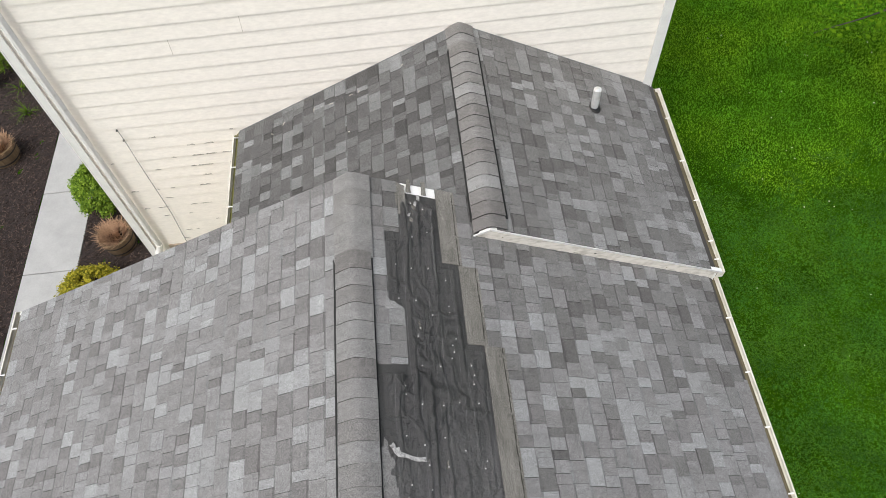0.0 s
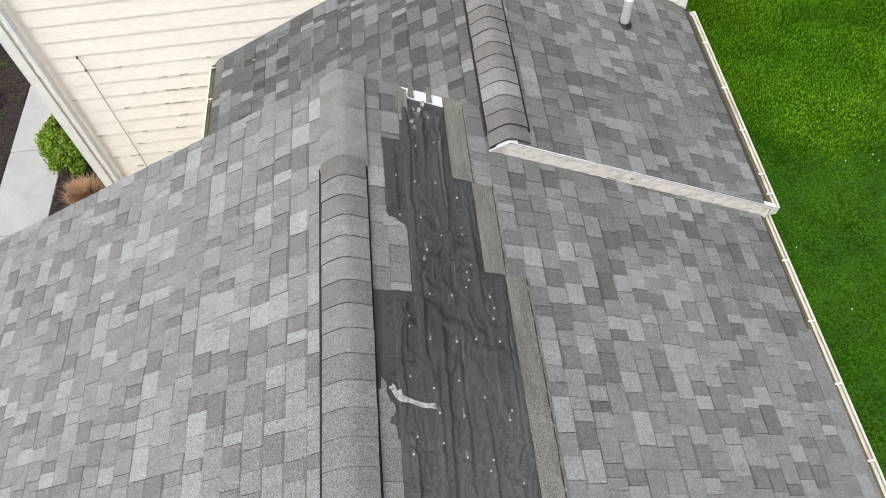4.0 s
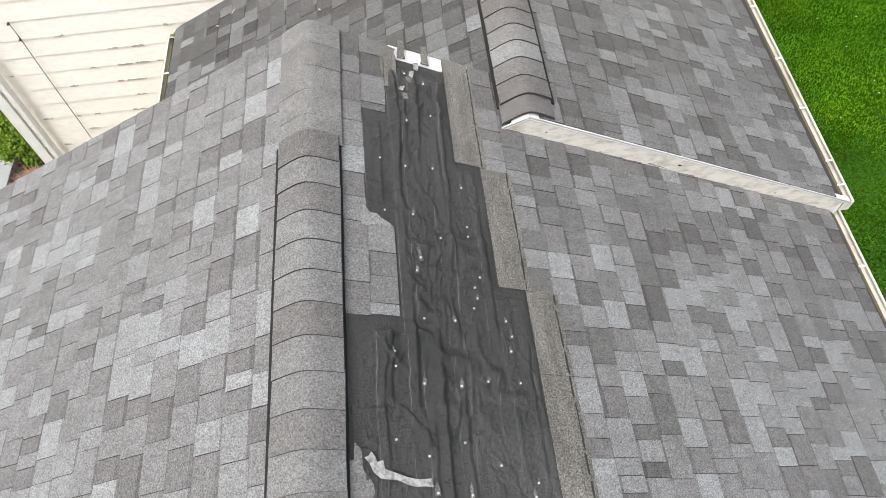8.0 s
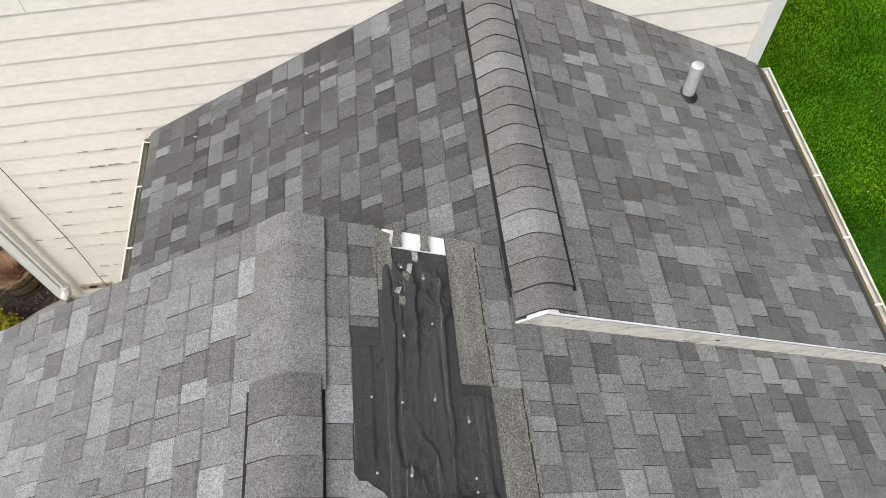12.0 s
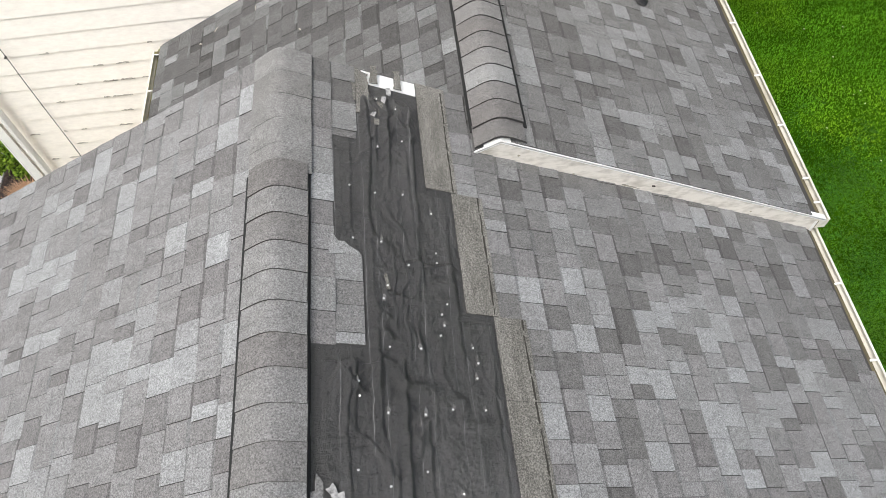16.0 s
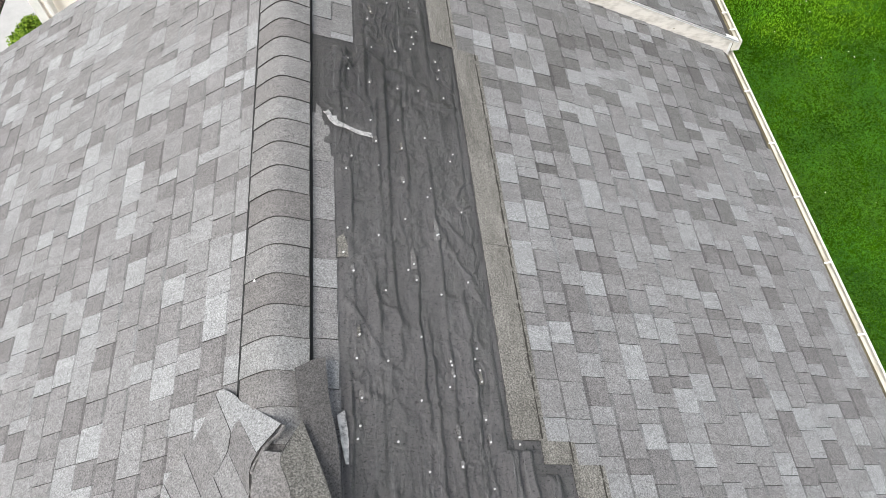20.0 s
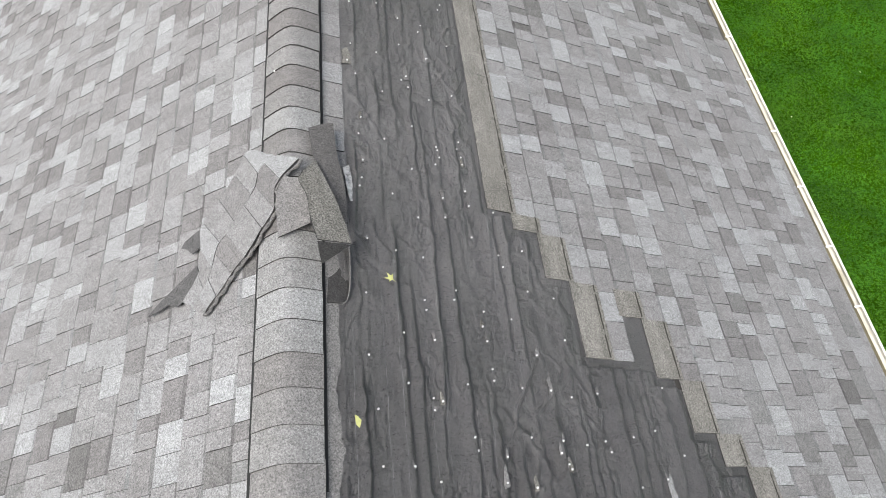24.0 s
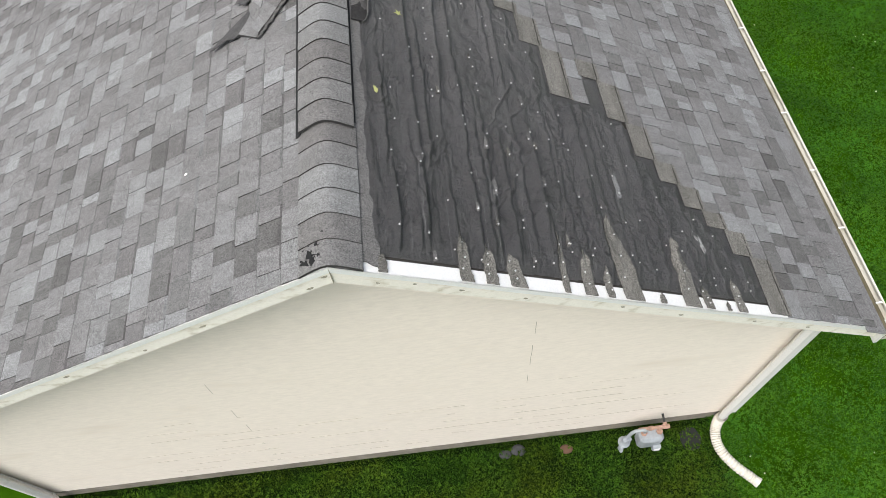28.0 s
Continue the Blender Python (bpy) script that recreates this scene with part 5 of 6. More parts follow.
def barrel(x, y, r, h, label):
    """Half a wooden barrel with dry ornamental grass."""
    t = thing("barrel_planter", label, "planter", at=(x, y, 0.02), group="barrel planters")
    n = 18
    for i in range(n):
        a = 2 * math.pi * i / n
        wb, wt = 2 * math.pi * r * 0.84 / n * 0.5 * 0.97, 2 * math.pi * r / n * 0.5 * 0.97
        rb, rt = r * 0.84, r
        bm = bmesh.new()
        ring = []
        for z, rr, w in ((0, rb, wb), (h * 0.5, (rb + rt) / 2 * 1.04, (wb + wt) / 2 * 1.03), (h, rt, wt)):
            ring.append([bm.verts.new((rr - 0.025, -w, z)), bm.verts.new((rr, -w, z)), bm.verts.new((rr, w, z)), bm.verts.new((rr - 0.025, w, z))])
        for p, q in zip(ring, ring[1:]):
            for k in range(4):
                bm.faces.new((p[k], p[(k + 1) % 4], q[(k + 1) % 4], q[k]))
        bm.faces.new(ring[0][::-1])
        bm.faces.new(ring[-1])
        bmesh.ops.transform(bm, matrix=Matrix.Rotation(a, 4, "Z"), verts=bm.verts)
        part("stave", bm, WOOD, t)
    for z, k in ((0.22, 0.90), (0.72, 0.985)):
        bm = bmesh.new()
        lo, hi = [], []
        for i in range(28):
            a = 2 * math.pi * i / 28
            for lst, zz, e in ((lo, z * h, 0.012), (hi, z * h + 0.03, 0.014)):
                lst.append(bm.verts.new(((r * k + e + 0.006) * math.cos(a), (r * k + e + 0.006) * math.sin(a), zz)))
        for i in range(28):
            bm.faces.new((lo[i], lo[(i + 1) % 28], hi[(i + 1) % 28], hi[i]))
        part("hoop", bm, IRON, t)
    bm = bmesh.new()
    bmesh.ops.create_circle(bm, cap_ends=True, radius=r - 0.02, segments=24, matrix=Matrix.Translation((0, 0, h * 0.85)))
    part("soil", bm, MULCH, t)
    rng = random.Random(int(x * -10))
    verts, faces = [], []
    for i in range(1100):
        a, q = rng.random() * 6.283, r * 0.75 * math.sqrt(rng.random())
        px, py = q * math.cos(a), q * math.sin(a)
        ln, ln2 = rng.uniform(0.07, 0.20), rng.uniform(0.2, 1.2) * (0.35 + q / r)
        b = a + rng.uniform(-0.8, 0.8)
        top = (px + ln * ln2 * math.cos(b), py + ln * ln2 * math.sin(b), h * 0.85 + ln * (1.0 - 0.35 * ln2))
        k = len(verts)
        verts += [(px - 0.006 * math.sin(b), py + 0.006 * math.cos(b), h * 0.85), (px + 0.006 * math.sin(b), py - 0.006 * math.cos(b), h * 0.85), top]
        faces.append((k, k + 1, k + 2))
    me = bpy.data.meshes.new("dry_grass")
    me.from_pydata(verts, [], faces)
    me.materials.append(STRAW)
    g = new("dry_grass", me)
    g.parent = t
    tagged(g, "straw-brown dry ornamental grass", "", "", "stuff")
    return t


barrel(-4.22, 8.52, 0.245, 0.34, "half barrel planter with dead grass by the walkway")
barrel(-6.50, 10.55, 0.27, 0.34, "half barrel planter with dead grass on the mulch")


def shrub(x, y, rx, ry, h, count, size, mat, label, seed):
    """A dense shrub: stems, and a crown of small leaves gathered in clumps."""
    t = thing("shrub", label, "shrub", at=(x, y, 0.0))
    rng = random.Random(seed)
    for i in range(6):
        bm = bmesh.new()
        a = rng.random() * 6.283
        tube(bm, [(0.03 * math.cos(a), 0.03 * math.sin(a), -0.02), (rx * 0.3 * math.cos(a), ry * 0.3 * math.sin(a), h * 0.4), (rx * 0.6 * math.cos(a), ry * 0.6 * math.sin(a), h * 0.75)], 0.012, 6, True, [0.014, 0.010, 0.005])
        part("stem", bm, BARK, t)
    clumps = []
    for i in range(150):
        u, v = rng.uniform(-0.15, 1), rng.random() * 6.283
        q = math.sqrt(max(0, 1 - u * u)) * rng.uniform(0.86, 1.03)
        clumps.append((rx * q * math.cos(v), ry * q * math.sin(v), h * (0.42 + 0.56 * u * rng.uniform(0.9, 1.05)), rng.uniform(0.05, 0.10)))
    verts, faces = [], []
    for i in range(count):
        cx, cy, cz, cr = rng.choice(clumps)
        d = Vector((rng.gauss(0, 1), rng.gauss(0, 1), rng.gauss(0.3, 1))).normalized()
        p = Vector((cx, cy, cz)) + d * cr * rng.uniform(0.1, 1.1)
        n = (d + Vector((0, 0, 0.5)) + Vector((rng.gauss(0, 0.4), rng.gauss(0, 0.4), rng.gauss(0, 0.4)))).normalized()
        a = n.orthogonal().normalized()
        a.rotate(Matrix.Rotation(rng.random() * 6.283, 3, n))
        b = n.cross(a)
        ln = size * rng.uniform(0.7, 1.3)
        k = len(verts)
        verts += [tuple(p), tuple(p + ln * 0.5 * a + ln * 0.32 * b), tuple(p + ln * a), tuple(p + ln * 0.5 * a - ln * 0.32 * b)]
        faces.append((k, k + 1, k + 2, k + 3))
    me = bpy.data.meshes.new("crown")
    me.from_pydata(verts, [], faces)
    me.materials.append(mat)
    c = new("crown", me)
    c.parent = t
    return t


shrub(-4.55, 9.45, 0.40, 0.46, 0.70, 26000, 0.040, BOX, "rounded bright green boxwood shrub by the walkway", 1)
shrub(-4.40, 7.62, 0.44, 0.34, 0.55, 18000, 0.036, GOLD, "low golden-green shrub at the house corner", 2)
shrub(-7.2, 12.6, 0.35, 0.4, 0.45, 3000, 0.04, BOX, "low green perennial on the mulch bed", 3)


def daylily(x, y, seed):
    t = thing("daylily", "tuft of narrow green leaves on the mulch", "plant", at=(x, y, 0.0))
    rng = random.Random(seed)
    for i in range(22):
        a, ln = rng.random() * 6.283, rng.uniform(0.2, 0.38)
        bm = bmesh.new()
        last = None
        for k in range(5):
            f = k / 4
            c = Vector((math.cos(a) * ln * (0.15 + 0.8 * f * f + 0.1 * f), math.sin(a) * ln * (0.15 + 0.8 * f * f + 0.1 * f), 0.02 + ln * (0.9 * f - 0.55 * f * f)))
            w = 0.009 * (1 - f) + 0.001
            pr = [bm.verts.new(c + Vector((-math.sin(a), math.cos(a), 0)) * w * e) for e in (-1, 1)]
            if last:
                bm.faces.new((last[0], last[1], pr[1], pr[0]))
            last = pr
        part("leaf_blade", bm, WEEDS, t)


daylily(-6.62, 12.15, 1)
daylily(-6.35, 11.55, 2)

# ---- maple branch hanging into view over the lawn ----
branch = thing("maple_tree", "young maple tree with yellow-green leaves over the lawn", "tree", at=(0, 0, 0))
bm = bmesh.new()
tube(bm, [(10.4, 11.6, -0.05), (10.42, 11.62, 1.2), (10.38, 11.6, 2.4), (10.45, 11.65, 3.6)], 0.09, 10, True, [0.11, 0.085, 0.06, 0.03])
part("trunk", bm, BARK, branch)
limbs = [[(10.4, 11.6, 2.0), (8.9, 10.5, 2.1), (7.3, 9.75, 2.0), (6.1, 9.5, 1.9)], [(8.9, 10.5, 2.1), (7.7, 10.4, 2.1), (6.6, 10.2, 2.0)], [(10.4, 11.6, 2.1), (8.7, 9.9, 2.1), (7.2, 9.1, 2.0)]]
rng = random.Random(21)
verts, faces = [], []
for pts in limbs:
    line = bezier(pts, 10)
    bm = bmesh.new()
    tube(bm, line, 0.012, 6, True, [0.03 * (1 - i / len(line)) + 0.004 for i in range(len(line))])
    part("limb", bm, BARK, branch)
    for i in range(900):
        p = line[rng.randrange(4, len(line))] + Vector((rng.gauss(0, 0.22), rng.gauss(0, 0.22), rng.gauss(0, 0.08)))
        n = Vector((rng.gauss(0, 0.3), rng.gauss(0, 0.3), 1)).normalized()
        a = n.orthogonal().normalized()
        a.rotate(Matrix.Rotation(rng.random() * 6.283, 3, n))
        b = n.cross(a)
        size = rng.uniform(0.018, 0.038)
        k = len(verts)
        ring = []
        for j in range(10):
            q = size * (1.0 if j % 2 == 0 else 0.55)
            ring.append(tuple(p + q * (math.cos(j * 0.628) * a + math.sin(j * 0.628) * b)))
        verts += ring
        faces.append(tuple(range(k, k + 10)))
me = bpy.data.meshes.new("foliage")
me.from_pydata(verts, [], faces)
me.materials.append(MAPLE)
ob = new("foliage", me)
ob.parent = branch

# ---- grass ----


def grass(name, x0, x1, y0, y1, count, seed, label, mat=GRASS, fade=None):
    """Short leaning blades, thicker in clumps."""
    r = np.random.default_rng(seed)
    px, py = r.uniform(x0, x1, count), r.uniform(y0, y1, count)
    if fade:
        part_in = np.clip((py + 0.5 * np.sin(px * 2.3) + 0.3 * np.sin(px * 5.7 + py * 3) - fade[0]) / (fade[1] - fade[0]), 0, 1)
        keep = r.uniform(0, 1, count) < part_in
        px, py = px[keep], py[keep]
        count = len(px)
    clump = np.sin(px * 5.1 + 1.3 * np.sin(py * 4.3)) * np.sin(py * 4.7 + 1.7 * np.sin(px * 3.9))
    ln = r.uniform(0.016, 0.040, count) * (1.0 + 0.25 * clump)
    turn, lean = r.uniform(0, 2 * np.pi, count), r.uniform(0.5, 1.4, count)
    w = r.uniform(0.0032, 0.0075, count)
    v = np.zeros((count, 3, 3))
    dx, dy = np.cos(turn), np.sin(turn)
    v[:, 0] = np.stack([px - dy * w, py + dx * w, np.full(count, -0.005)], 1)
    v[:, 1] = np.stack([px + dy * w, py - dx * w, np.full(count, -0.005)], 1)
    v[:, 2] = np.stack([px + dx * ln * np.sin(lean), py + dy * ln * np.sin(lean), ln * np.cos(lean) + 0.008], 1)
    me = bpy.data.meshes.new(name)
    me.vertices.add(count * 3)
    me.vertices.foreach_set("co", v.ravel())
    me.loops.add(count * 3)
    me.loops.foreach_set("vertex_index", np.arange(count * 3))
    me.polygons.add(count)
    me.polygons.foreach_set("loop_start", np.arange(count) * 3)
    me.update(calc_edges=True)
    me.materials.append(mat)
    return tagged(new(name, me), label, "grass", "", "stuff")


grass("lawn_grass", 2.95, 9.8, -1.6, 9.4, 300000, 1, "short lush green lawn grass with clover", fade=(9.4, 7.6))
grass("lawn_grass", 2.95, 9.8, 7.4, 14.0, 230000, 9, "lighter yellow-green lawn grass farther back", FAR_LAWN, (7.6, 9.4))


def clover(name, x0, x1, y0, y1, count, seed, label, mat):
    """Three-lobed clover leaves on short stalks, gathered in drifts."""
    r = np.random.default_rng(seed)
    px, py = r.uniform(x0, x1, count), r.uniform(y0, y1, count)
    drift = ripple(px * 1.6, py * 1.6, 91) + 0.6 * ripple(px * 5, py * 5, 93)
    keep = r.uniform(-1.0, 0.8, count) < drift - np.clip(py - 7.5, 0, 2)
    px, py = px[keep], py[keep]
    n = len(px)
    turn, size, z = r.uniform(0, 2 * np.pi, n), r.uniform(0.008, 0.017, n), r.uniform(0.026, 0.055, n)
    tip = r.uniform(-0.35, 0.35, (n, 2))
    v = np.zeros((n, 3, 4, 3))
    for lobe in range(3):
        a = turn + lobe * 2.094
        for k, (along, side) in enumerate(((0.05, 0.0), (0.85, 0.55), (1.15, 0.0), (0.85, -0.55))):
            dx = size * (along * np.cos(a) - side * np.sin(a))
            dy = size * (along * np.sin(a) + side * np.cos(a))
            v[:, lobe, k] = np.stack([px + dx, py + dy, z + dx * tip[:, 0] + dy * tip[:, 1] + 0.2 * size * abs(side)], 1)
    me = bpy.data.meshes.new(name)
    me.vertices.add(n * 12)
    me.vertices.foreach_set("co", v.ravel())
    me.loops.add(n * 12)
    me.loops.foreach_set("vertex_index", np.arange(n * 12))
    me.polygons.add(n * 3)
    me.polygons.foreach_set("loop_start", np.arange(n * 3) * 4)
    me.update(calc_edges=True)
    me.materials.append(mat)
    return tagged(new(name, me), label, "clover", "", "stuff")


CLOVER = leaf_material("clover_leaves", (0.016, 0.078, 0.004), (0.066, 0.190, 0.010), 1.6, (1.25, 1.03, 0.9), 0.14)
clover("clover", 2.95, 9.8, -1.6, 9.2, 270000, 12, "clover leaves in drifts through the lawn", CLOVER)
FLOWER = plain("small_white_flower", (0.75, 0.74, 0.52), 0.8)
rng = random.Random(77)
verts, faces = [], []
for i in range(150):
    x, y, rr = rng.uniform(3.2, 9.6), rng.uniform(-1.4, 13.5), rng.uniform(0.006, 0.013)
    k = len(verts)
    verts += [(x + rr * math.cos(q * 1.257), y + rr * math.sin(q * 1.257), 0.045 + 0.004 * (q % 2)) for q in range(5)]
    faces.append(tuple(range(k, k + 5)))
me = bpy.data.meshes.new("lawn_flowers")
me.from_pydata(verts, [], faces)
me.materials.append(FLOWER)
tagged(new("lawn_flowers", me), "tiny pale flowers and petals dotted over the lawn", "flowers", "", "stuff")
clover("clover", -4.9, 3.0, -1.5, 0.28, 30000, 15, "clover leaves along the gable wall, shade put into their dark colour", WEEDS)
grass("weedy_grass", -4.9, 3.02, -1.6, 0.27, 270000, 2, "weedy grass along the gable wall, shade put into its dark colour", WEEDS, (-1.9, -1.0))
grass("lawn_grass", 2.70, 3.25, -1.6, 0.2, 6000, 4, "short lush green lawn grass beside the downspout")


# ---- loose bits on the ground ----


def stone(x, y, r, seed, mat, label):
    bm = bmesh.new()
    bmesh.ops.create_icosphere(bm, subdivisions=2, radius=r)
    rng = random.Random(seed)
    for v in bm.verts:
        v.co *= 1 + 0.25 * noise.noise(v.co * 9 + Vector((seed, 0, 0)))
        v.co.z *= 0.42
        v.co.x *= 1.35
    o = thing("stone", label, "stone", at=(x, y, 0.02))
    part("rock", bm, mat, o, smooth=True)


stone(1.52, 0.20, 0.05, 1, plain("red_stone", (0.13, 0.07, 0.045), 0.9), "reddish stone in the grass by the wall")
STONE = plain("grey_stone", (0.06, 0.06, 0.063), 0.9, dirt=(0.6, 1.2), scale=20)
stone(1.03, 0.24, 0.06, 2, STONE, "grey stone in the grass by the wall")
stone(0.90, 0.22, 0.045, 3, STONE, "grey stone in the grass by the wall")
# irregular black patch that stands in for a dark hole in the soil
bm = bmesh.new()
prism(bm, [(2.74 + (0.10 + 0.03 * noise.noise((k * 0.7, 3, 1))) * math.cos(k * 0.314), 0.15 + (0.115 + 0.03 * noise.noise((k * 0.6, 8, 2))) * math.sin(k * 0.314), 0.012) for k in range(20)], (0, 0, 0.022))
hole_mark = thing("ground_hole", "flat black patch standing for a dark hole in the grass", "valve box")
part("hole_patch", bm, BLACK, hole_mark)

# bark chips on the mulch


def chips(x0, x1, y0, y1, count, seed):
    rng = random.Random(seed)
    verts, faces = [], []
    for i in range(count):
        x, y, z = rng.uniform(x0, x1), rng.uniform(y0, y1), rng.uniform(0.035, 0.06)
        a, ln, w = rng.random() * 6.283, rng.uniform(0.008, 0.026), rng.uniform(0.002, 0.006)
        ca, sa, tip = math.cos(a), math.sin(a), rng.uniform(-0.012, 0.012)
        k = len(verts)
        verts += [(x - ca * ln - sa * w, y - sa * ln + ca * w, z - tip), (x - ca * ln + sa * w, y - sa * ln - ca * w, z - tip + 0.004),
                  (x + ca * ln + sa * w, y + sa * ln - ca * w, z + tip + 0.004), (x + ca * ln - sa * w, y + sa * ln + ca * w, z + tip)]
        faces.append((k, k + 1, k + 2, k + 3))
    me = bpy.data.meshes.new("bark_chips")
    me.from_pydata(verts, [], faces)
    me.materials.append(CHIPS)
    tagged(new("bark_chips", me), "dark brown bark chips scattered over the mulch bed", "mulch", "", "stuff")


CHIPS = leaf_material("bark_chip", (0.014, 0.010, 0.008), (0.12, 0.085, 0.070), gloss=0.1)
chips(-8.2, -5.72, 7.0, 14.0, 16000, 1)
chips(-4.86, -3.4, 7.0, 11.0, 6000, 2)

# board joints and mildew on the walls
JOINT = plain("joint_gap", (0.42, 0.36, 0.28), 0.9)
SMUDGE = stained("joint_mildew", (0.74, 0.68, 0.57), (0.46, 0.42, 0.34), 0.40, 0.62, 60.0)
smear = random.Random(29)
for x, zs in ((1.04, (0.60, 0.79, 0.98, 1.17, 1.73, 2.08, 2.4, 2.65)), (-1.23, (0.41, 0.60, 0.79, 0.98, 1.17, 1.36, 1.7, 2.3))):
    for z in zs:
        zb = 0.22 + 0.19 * round((z - 0.22) / 0.19)
        if z > 1.3:
            part("board_joint", prism(bmesh.new(), [(x, 0.3322, zb + 0.004), (x, 0.3402, zb + 0.172), (x, 0.345, zb + 0.172), (x, 0.345, zb + 0.004)], (0.003, 0, 0)), JOINT, wall_south, "dark butt joint between boards")
            continue
        # three-armed mildew mark where a joint meets the lap
        arms = [(a, smear.uniform(0.016, 0.038)) for a in (0.05, 1.57, 3.09)]
        out = []
        for a, ln in arms:
            out += [(a - 0.5, 0.006), (a - 0.1, ln), (a + 0.1, ln * 0.92), (a + 0.5, 0.006)]
        out += [(4.2, 0.004), (5.2, 0.004)]
        part("mildew_mark", prism(bmesh.new(), [(x + ln * math.cos(a), 0.3318 + 0.047 * (0.006 + ln * math.sin(a)), zb + 0.006 + ln * math.sin(a)) for a, ln in out], (0, 0.004, 0)), SMUDGE, wall_south, "grey mildew mark at a board joint")
for x, zb in ((-1.80, 4.0), (-1.04, 4.19)):
    part("board_joint", prism(bmesh.new(), [(x - 0.006, WALL_Y - 0.0008, zb + 0.004), (x + 0.006, WALL_Y + 0.0098, zb + 0.184), (x + 0.006, WALL_Y + 0.014, zb + 0.184), (x - 0.006, WALL_Y + 0.014, zb + 0.004)], (0.003, 0, 0)), JOINT, wall_north, "dark butt joint between boards")
MOULD = stained("siding_mildew", (0.60, 0.56, 0.50), (0.22, 0.20, 0.17), 0.40, 0.62, 60.0, (1, 1, 1))
rng = random.Random(17)
for i in range(75):
    x = rng.choice((rng.uniform(-3.2, -1.45), rng.uniform(-2.2, -1.45)))
    z = 0.2 + 0.19 * rng.randrange(3, 15)
    w = rng.uniform(0.03, 0.16)
    bm = bmesh.new()
    pts = [(x + w * k / 6, WALL_Y - 0.0062, z + rng.uniform(-0.004, 0.006) + (0.014 * rng.random() if 0 < k < 6 else 0)) for k in range(7)]
    pts += [(x + w * k / 6, WALL_Y - 0.0062, z - 0.004) for k in range(6, -1, -1)]
    prism(bm, pts, (0, 0.003, 0))
    part("mildew_streak", bm, MOULD, wall_north, "grey mildew along a board edge")

# thin brown strips trace the laps of the gable boards
LAPLINE = stained("lap_line_brown", (0.60, 0.51, 0.39), (0.40, 0.33, 0.24), 0.45, 0.65, 30.0)
rng = random.Random(23)
for i in range(80):
    k = rng.choice((1, 1, 2, 2, 3, 3, 4, 4, 5, 5, 6, 6, 7, 8))
    z = 0.22 + 0.19 * k
    x = rng.uniform(-2.4, 2.5 - 0.10 * k)
    w = rng.uniform(0.04, 0.55)
    part("lap_line", boxed((x, 0.3321, z + 0.001), (x + w, 0.340, z + rng.uniform(0.0025, 0.0065))), LAPLINE, wall_south, "thin brown line along a board edge")

# dark sheet under the weeds; its colour carries the shade by the wall
bm = bmesh.new()
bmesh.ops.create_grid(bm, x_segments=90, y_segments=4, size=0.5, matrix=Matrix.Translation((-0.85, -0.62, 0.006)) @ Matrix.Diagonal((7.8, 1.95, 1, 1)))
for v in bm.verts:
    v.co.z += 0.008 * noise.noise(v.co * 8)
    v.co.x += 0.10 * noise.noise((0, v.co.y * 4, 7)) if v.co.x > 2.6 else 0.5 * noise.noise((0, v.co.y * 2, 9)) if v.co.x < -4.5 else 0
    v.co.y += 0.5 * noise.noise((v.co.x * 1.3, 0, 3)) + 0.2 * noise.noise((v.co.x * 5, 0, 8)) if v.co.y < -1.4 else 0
obj("soil_strip", bm, SHADY_SOIL, None, "dark soil along the foot of the gable wall, shade put into its colour", "soil", "structure")
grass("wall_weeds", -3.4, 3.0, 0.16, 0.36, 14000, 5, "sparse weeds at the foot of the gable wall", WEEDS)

# flashing where the link roof meets the tall wall
FLASH = stained("dirty_flashing", (0.21, 0.215, 0.22), (0.10, 0.10, 0.10), 0.45, 0.75, 9.0, (1, 1, 1), 0.55)
for slope, s1, name in ((FAR_E, EAVE_FE - 0.03, "flashing_east"), (FAR_W, EAVE_FW - 0.03, "flashing_west")):
    f = thing(name, "grey metal flashing where roof meets siding", "flashing", "structure")
    m = slope.matrix(0, 0)
    part("upstand", boxed((0.02, WALL_Y - 0.006, 0.0), (s1, WALL_Y - 0.001, 0.009), m), FLASH, f)

# rot and vent at the foot of the wall
rot = thing("rotten_trim_end", "dark rotten foot of the white corner board", "damage")
rng = random.Random(4)
for i in range(4):
    x, z, w, hh = rng.uniform(3.15, 3.225), 2.77 + 0.015 * i, rng.uniform(0.012, 0.03), rng.uniform(0.02, 0.05)
    bm = bmesh.new()
    prism(bm, [(x, WALL_Y - 0.0245, z), (x + w, WALL_Y - 0.0245, z + 0.01), (x + w * 0.6, WALL_Y - 0.0245, z + hh), (x + w * 0.1, WALL_Y - 0.0245, z + hh * 0.7)], (0, 0.004, 0))
    part("rot", bm, MULCH, rot)
air = thing("foundation_vent", "dark crawl space vent with a pale frame", "vent")
part("panel", boxed((-3.21, 8.000, 0.555), (-2.88, 8.019, 0.645), bevel=0.003), plain("vent_panel", (0.48, 0.39, 0.30), 0.85, dirt=(0.5, 1.1), scale=14), air)
part("opening", prism(bmesh.new(), [(-3.075 + 0.050 * math.cos(k * 0.5236), 7.998, 0.602 + 0.024 * math.sin(k * 0.5236)) for k in range(12)], (0, 0.004, 0)), BLACK, air)


# ---- shingles, course by course (last) ----


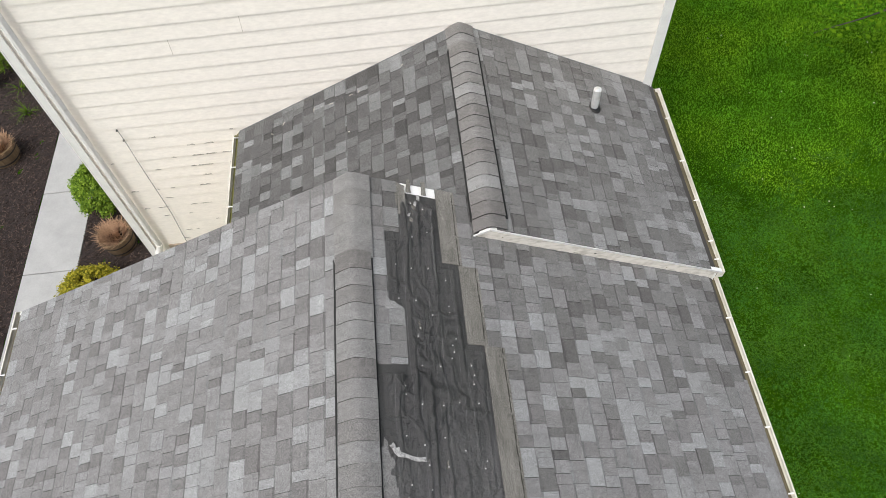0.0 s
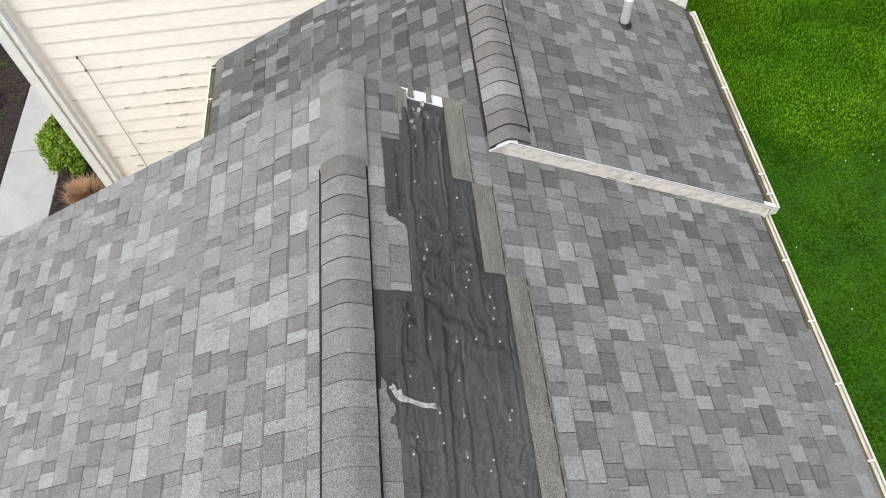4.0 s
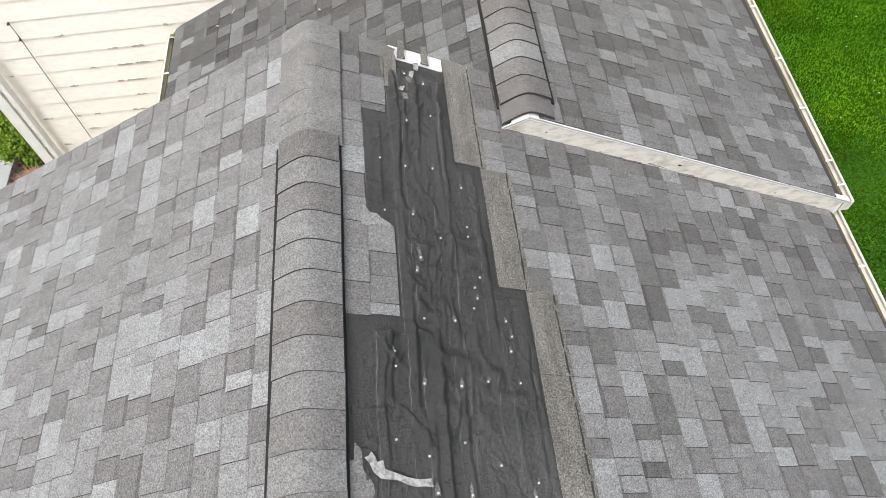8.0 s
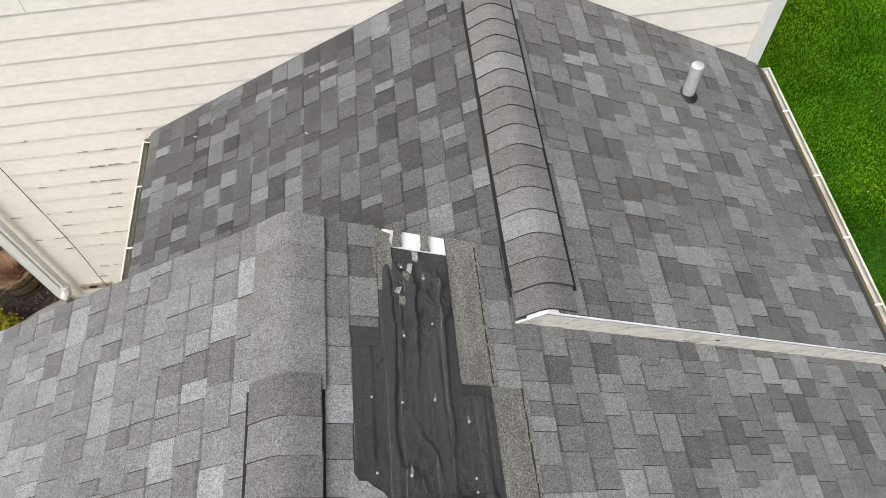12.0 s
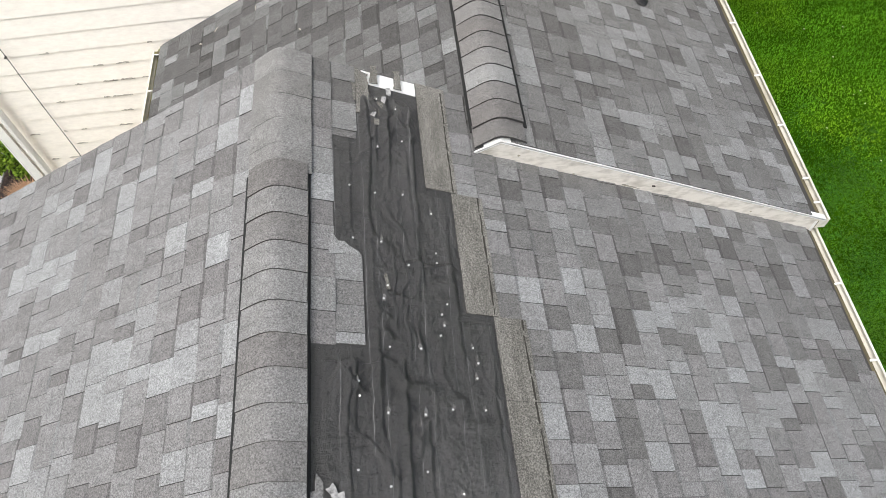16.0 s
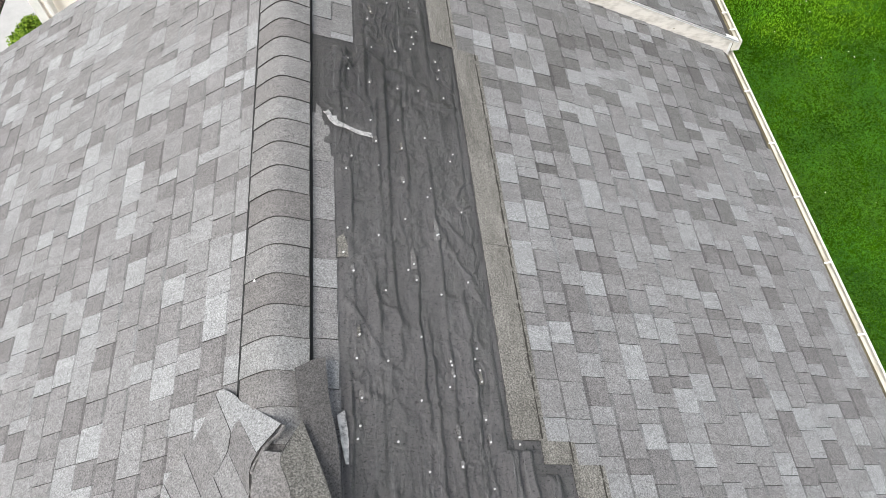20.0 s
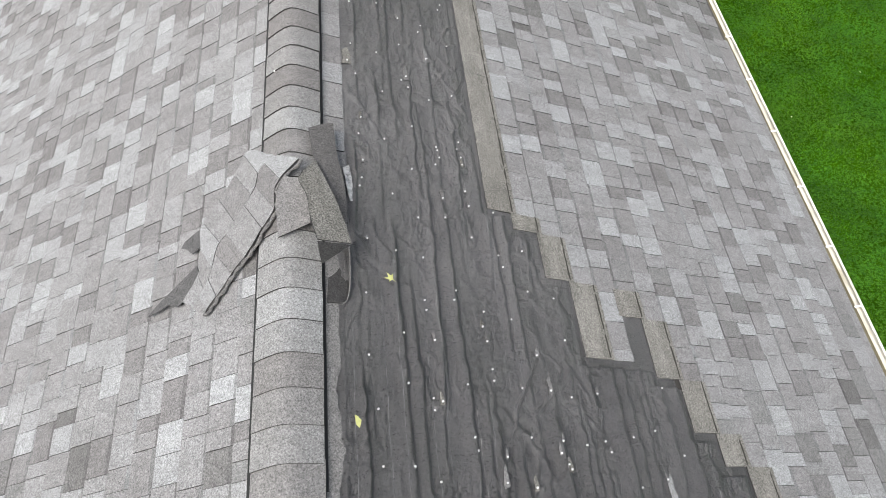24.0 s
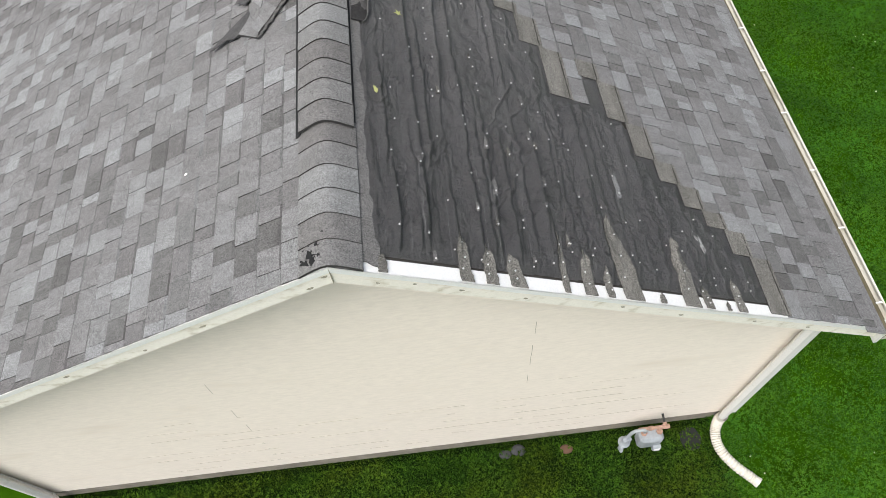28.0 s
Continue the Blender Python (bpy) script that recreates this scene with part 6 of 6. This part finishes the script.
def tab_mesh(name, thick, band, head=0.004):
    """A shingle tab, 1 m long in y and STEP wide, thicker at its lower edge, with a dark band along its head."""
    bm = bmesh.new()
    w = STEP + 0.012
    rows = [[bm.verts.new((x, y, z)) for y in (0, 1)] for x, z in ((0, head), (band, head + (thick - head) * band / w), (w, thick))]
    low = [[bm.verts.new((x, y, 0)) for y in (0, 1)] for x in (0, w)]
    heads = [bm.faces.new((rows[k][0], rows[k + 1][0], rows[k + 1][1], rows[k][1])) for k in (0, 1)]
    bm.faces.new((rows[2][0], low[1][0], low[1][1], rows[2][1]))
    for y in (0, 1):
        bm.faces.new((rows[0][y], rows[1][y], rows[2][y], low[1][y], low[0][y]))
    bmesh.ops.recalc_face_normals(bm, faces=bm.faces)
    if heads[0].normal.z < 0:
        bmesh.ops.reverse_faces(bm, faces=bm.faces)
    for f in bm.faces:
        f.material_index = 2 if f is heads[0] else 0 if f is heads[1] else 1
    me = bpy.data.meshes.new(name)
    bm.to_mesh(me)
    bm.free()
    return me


TAB_MESHES = {}
for single, mat, ply, band in ((True, SHINGLE, PLY, BAND), (False, SHINGLES, PLIES, BANDS), ("old", OLD_SHINGLE, OLD_PLY, OLD_BAND), ("shady", SHADY_SHINGLE, SHADY_PLY, SHADY_BAND)):
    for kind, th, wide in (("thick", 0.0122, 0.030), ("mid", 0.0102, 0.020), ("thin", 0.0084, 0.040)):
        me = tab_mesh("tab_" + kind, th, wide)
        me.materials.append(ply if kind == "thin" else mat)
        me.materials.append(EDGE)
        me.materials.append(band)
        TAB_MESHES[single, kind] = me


FIELDS = {"new": (SHINGLES, BANDS, PLIES), "old": (OLD_SHINGLES, OLD_BANDS, OLD_PLIES), "shady": (SHADY_SHINGLES, SHADY_BANDS, SHADY_PLIES)}


def lay(slope, rows, near, parent, seed, age="new", worn=lambda y: 0.0):
    """Lays courses: rows of (upper edge s, y from, y to). The nearest pieces are objects, the rest one mesh. worn(y) is
    the share laid in OLDTONES.
    """
    rng = random.Random(seed)
    pieces = []
    for s, ya, yb in rows:
        y = ya
        first = True
        high = rng.random() < 0.5
        while y < yb - 0.005:
            ln = rng.choice((0.07, 0.09, 0.11, 0.125, 0.14, 0.16, 0.19)) * rng.uniform(0.92, 1.08)
            if first:
                ln *= rng.uniform(0.4, 1.0)
                first = False
            if yb - (y + ln) < 0.05:
                ln = yb - y
            kind = rng.choice(("thick", "thick", "mid")) if high else rng.choice(("thin", "thin", "mid"))
            pieces.append((s + rng.uniform(-0.002, 0.002), y, ln, kind))
            high = not high
            y += ln
    order = sorted(range(len(pieces)), key=lambda i: near(pieces[i][0], pieces[i][1]))
    chosen = set(order[:300])
    verts, faces, slots = [], [], []
    older = random.Random(seed + 40)
    for i, (s, y, ln, kind) in enumerate(pieces):
        grey = older.random() < worn(y)
        gap = 0.0012
        m = slope.matrix(s, y + gap, 0.0) @ Matrix.Diagonal((1, ln - 2 * gap, 1, 1))
        if i in chosen:
            ob = new("shingle", TAB_MESHES["old" if grey else True if age == "new" else age, kind])
            ob.parent = parent
            ob.matrix_basis = m
        else:
            me = TAB_MESHES[False, kind]
            base = len(verts)
            verts += [m @ v.co for v in me.vertices]
            faces += [[base + k for k in p.vertices] for p in me.polygons]
            picks = [3 if kind == "thin" and not p.material_index else p.material_index for p in me.polygons]
            slots += [{0: 4, 1: 1, 2: 5, 3: 6}[q] for q in picks] if grey else picks
    me = bpy.data.meshes.new("shingle_field")
    me.from_pydata([tuple(v) for v in verts], [], faces)
    tabs, bands, plies = FIELDS[age]
    for mat in (tabs, EDGE, bands, plies) + FIELDS["old"]:
        me.materials.append(mat)
    me.polygons.foreach_set("material_index", slots)
    ob = new("shingle_field", me)
    ob.parent = parent
    tagged(ob, "grey architectural asphalt shingles laid in courses", "", "", "stuff")


rows = [(0.0, RAKE_Y - 0.05, END_Y)]
rows += [(0.245 - STEP, a, b) for a, b in ((4.36, END_Y), (1.95, 3.55))]
rows += [(0.370 - STEP, a, b) for a, b in ((5.46, END_Y), (4.37, 4.80))]
for k in range(0, 20):
    a = YSTART.get(k, RAKE_Y - 0.02)
    rows.append((BUTT0 + STEP * (k - 1), a + (0 if k in YSTART else rake_shift(BUTT0 + STEP * k)), END_Y if k < 1 else 5.75))
# more dark pieces towards the near rake, on the east also the far end
lay(EAST, rows, lambda s, y: abs(s - 1.3) + 0.5 * abs(y - 2.5), roof_east, 11, worn=lambda y: min(0.8, max(0.0, (y - 3.5) / 2.0, 0.45 - 0.22 * y)))
lay(WEST, [(0.09 + STEP * (k - 1), RAKE_Y - 0.049 + 0.009 * STEP * k, END_Y + SKEW * (0.09 + STEP * k)) for k in range(1, 33) if 0.09 + STEP * k < EAVE_W + 0.05], lambda s, y: s + 0.35 * abs(y - 2.8), roof_west, 12, worn=lambda y: max(0.0, 0.35 - 0.19 * y))
lay(FAR_E, [(0.06 + STEP * (k - 1), FAR_Y - 0.015, WALL_Y - 0.01) for k in range(1, 18)], lambda s, y: s + 0.5 * abs(y - 6.2), roof_far_east, 13, "old")
lay(FAR_W, [(min(0.10 + STEP * (k - 1), EAVE_FW - 0.158), FAR_Y - 0.015 if k < 2 else 5.9, WALL_Y - 0.01) for k in range(1, 21)], lambda s, y: s + 0.5 * abs(y - 6.4), roof_far_west, 14, "shady")

# twigs and pale bits washed against the tall wall
BIT = plain("dry_twig", (0.50, 0.46, 0.40), 0.9, dirt=(0.5, 1.2), scale=40)
for k, (sb, yb, ln) in enumerate(((1.554, 7.746, 0.05), (1.773, 7.783, 0.06), (1.295, 7.737, 0.04), (1.195, 7.734, 0.03), (2.346, 7.718, 0.04), (2.184, 7.789, 0.05), (1.332, 7.252, 0.03), (0.67, 7.812, 0.04))):
    twig = thing("twig", "short pale dry twig on the link roof shingles", "twig", group="twigs on the link roof")
    a = k * 1.7
    tube(bm2 := bmesh.new(), [FAR_W.at(sb + ln * (q - 1) * 0.5 * math.cos(a), yb + ln * (q - 1) * 0.5 * math.sin(a), 0.017 + 0.004 * (q % 2)) for q in range(3)], 0.004, 6, True, [0.003, 0.0045, 0.002])
    part("stem", bm2, BIT, twig)

# moss and rotten leaves where the west gutter meets the tall wall
clump = thing("moss_clump", "small clump of moss and rotten leaves at the gutter's end", "moss")
for k in range(7):
    bm = bmesh.new()
    bmesh.ops.create_icosphere(bm, subdivisions=2, radius=1.0)
    for v in bm.verts:
        v.co *= 1 + 0.45 * noise.noise(v.co * 2.2 + Vector((k * 3, 0, 0)))
    bm.transform(pose(-1.505 + 0.020 * (k - 4), WALL_Y - 0.03 - 0.012 * (k % 3), 2.791 + 0.009 * (k - 4)) @ Matrix.Diagonal((0.020, 0.018, 0.014 - 0.001 * k, 1)))
    part("tuft", bm, MOSS if k % 2 else GRIME, clump)
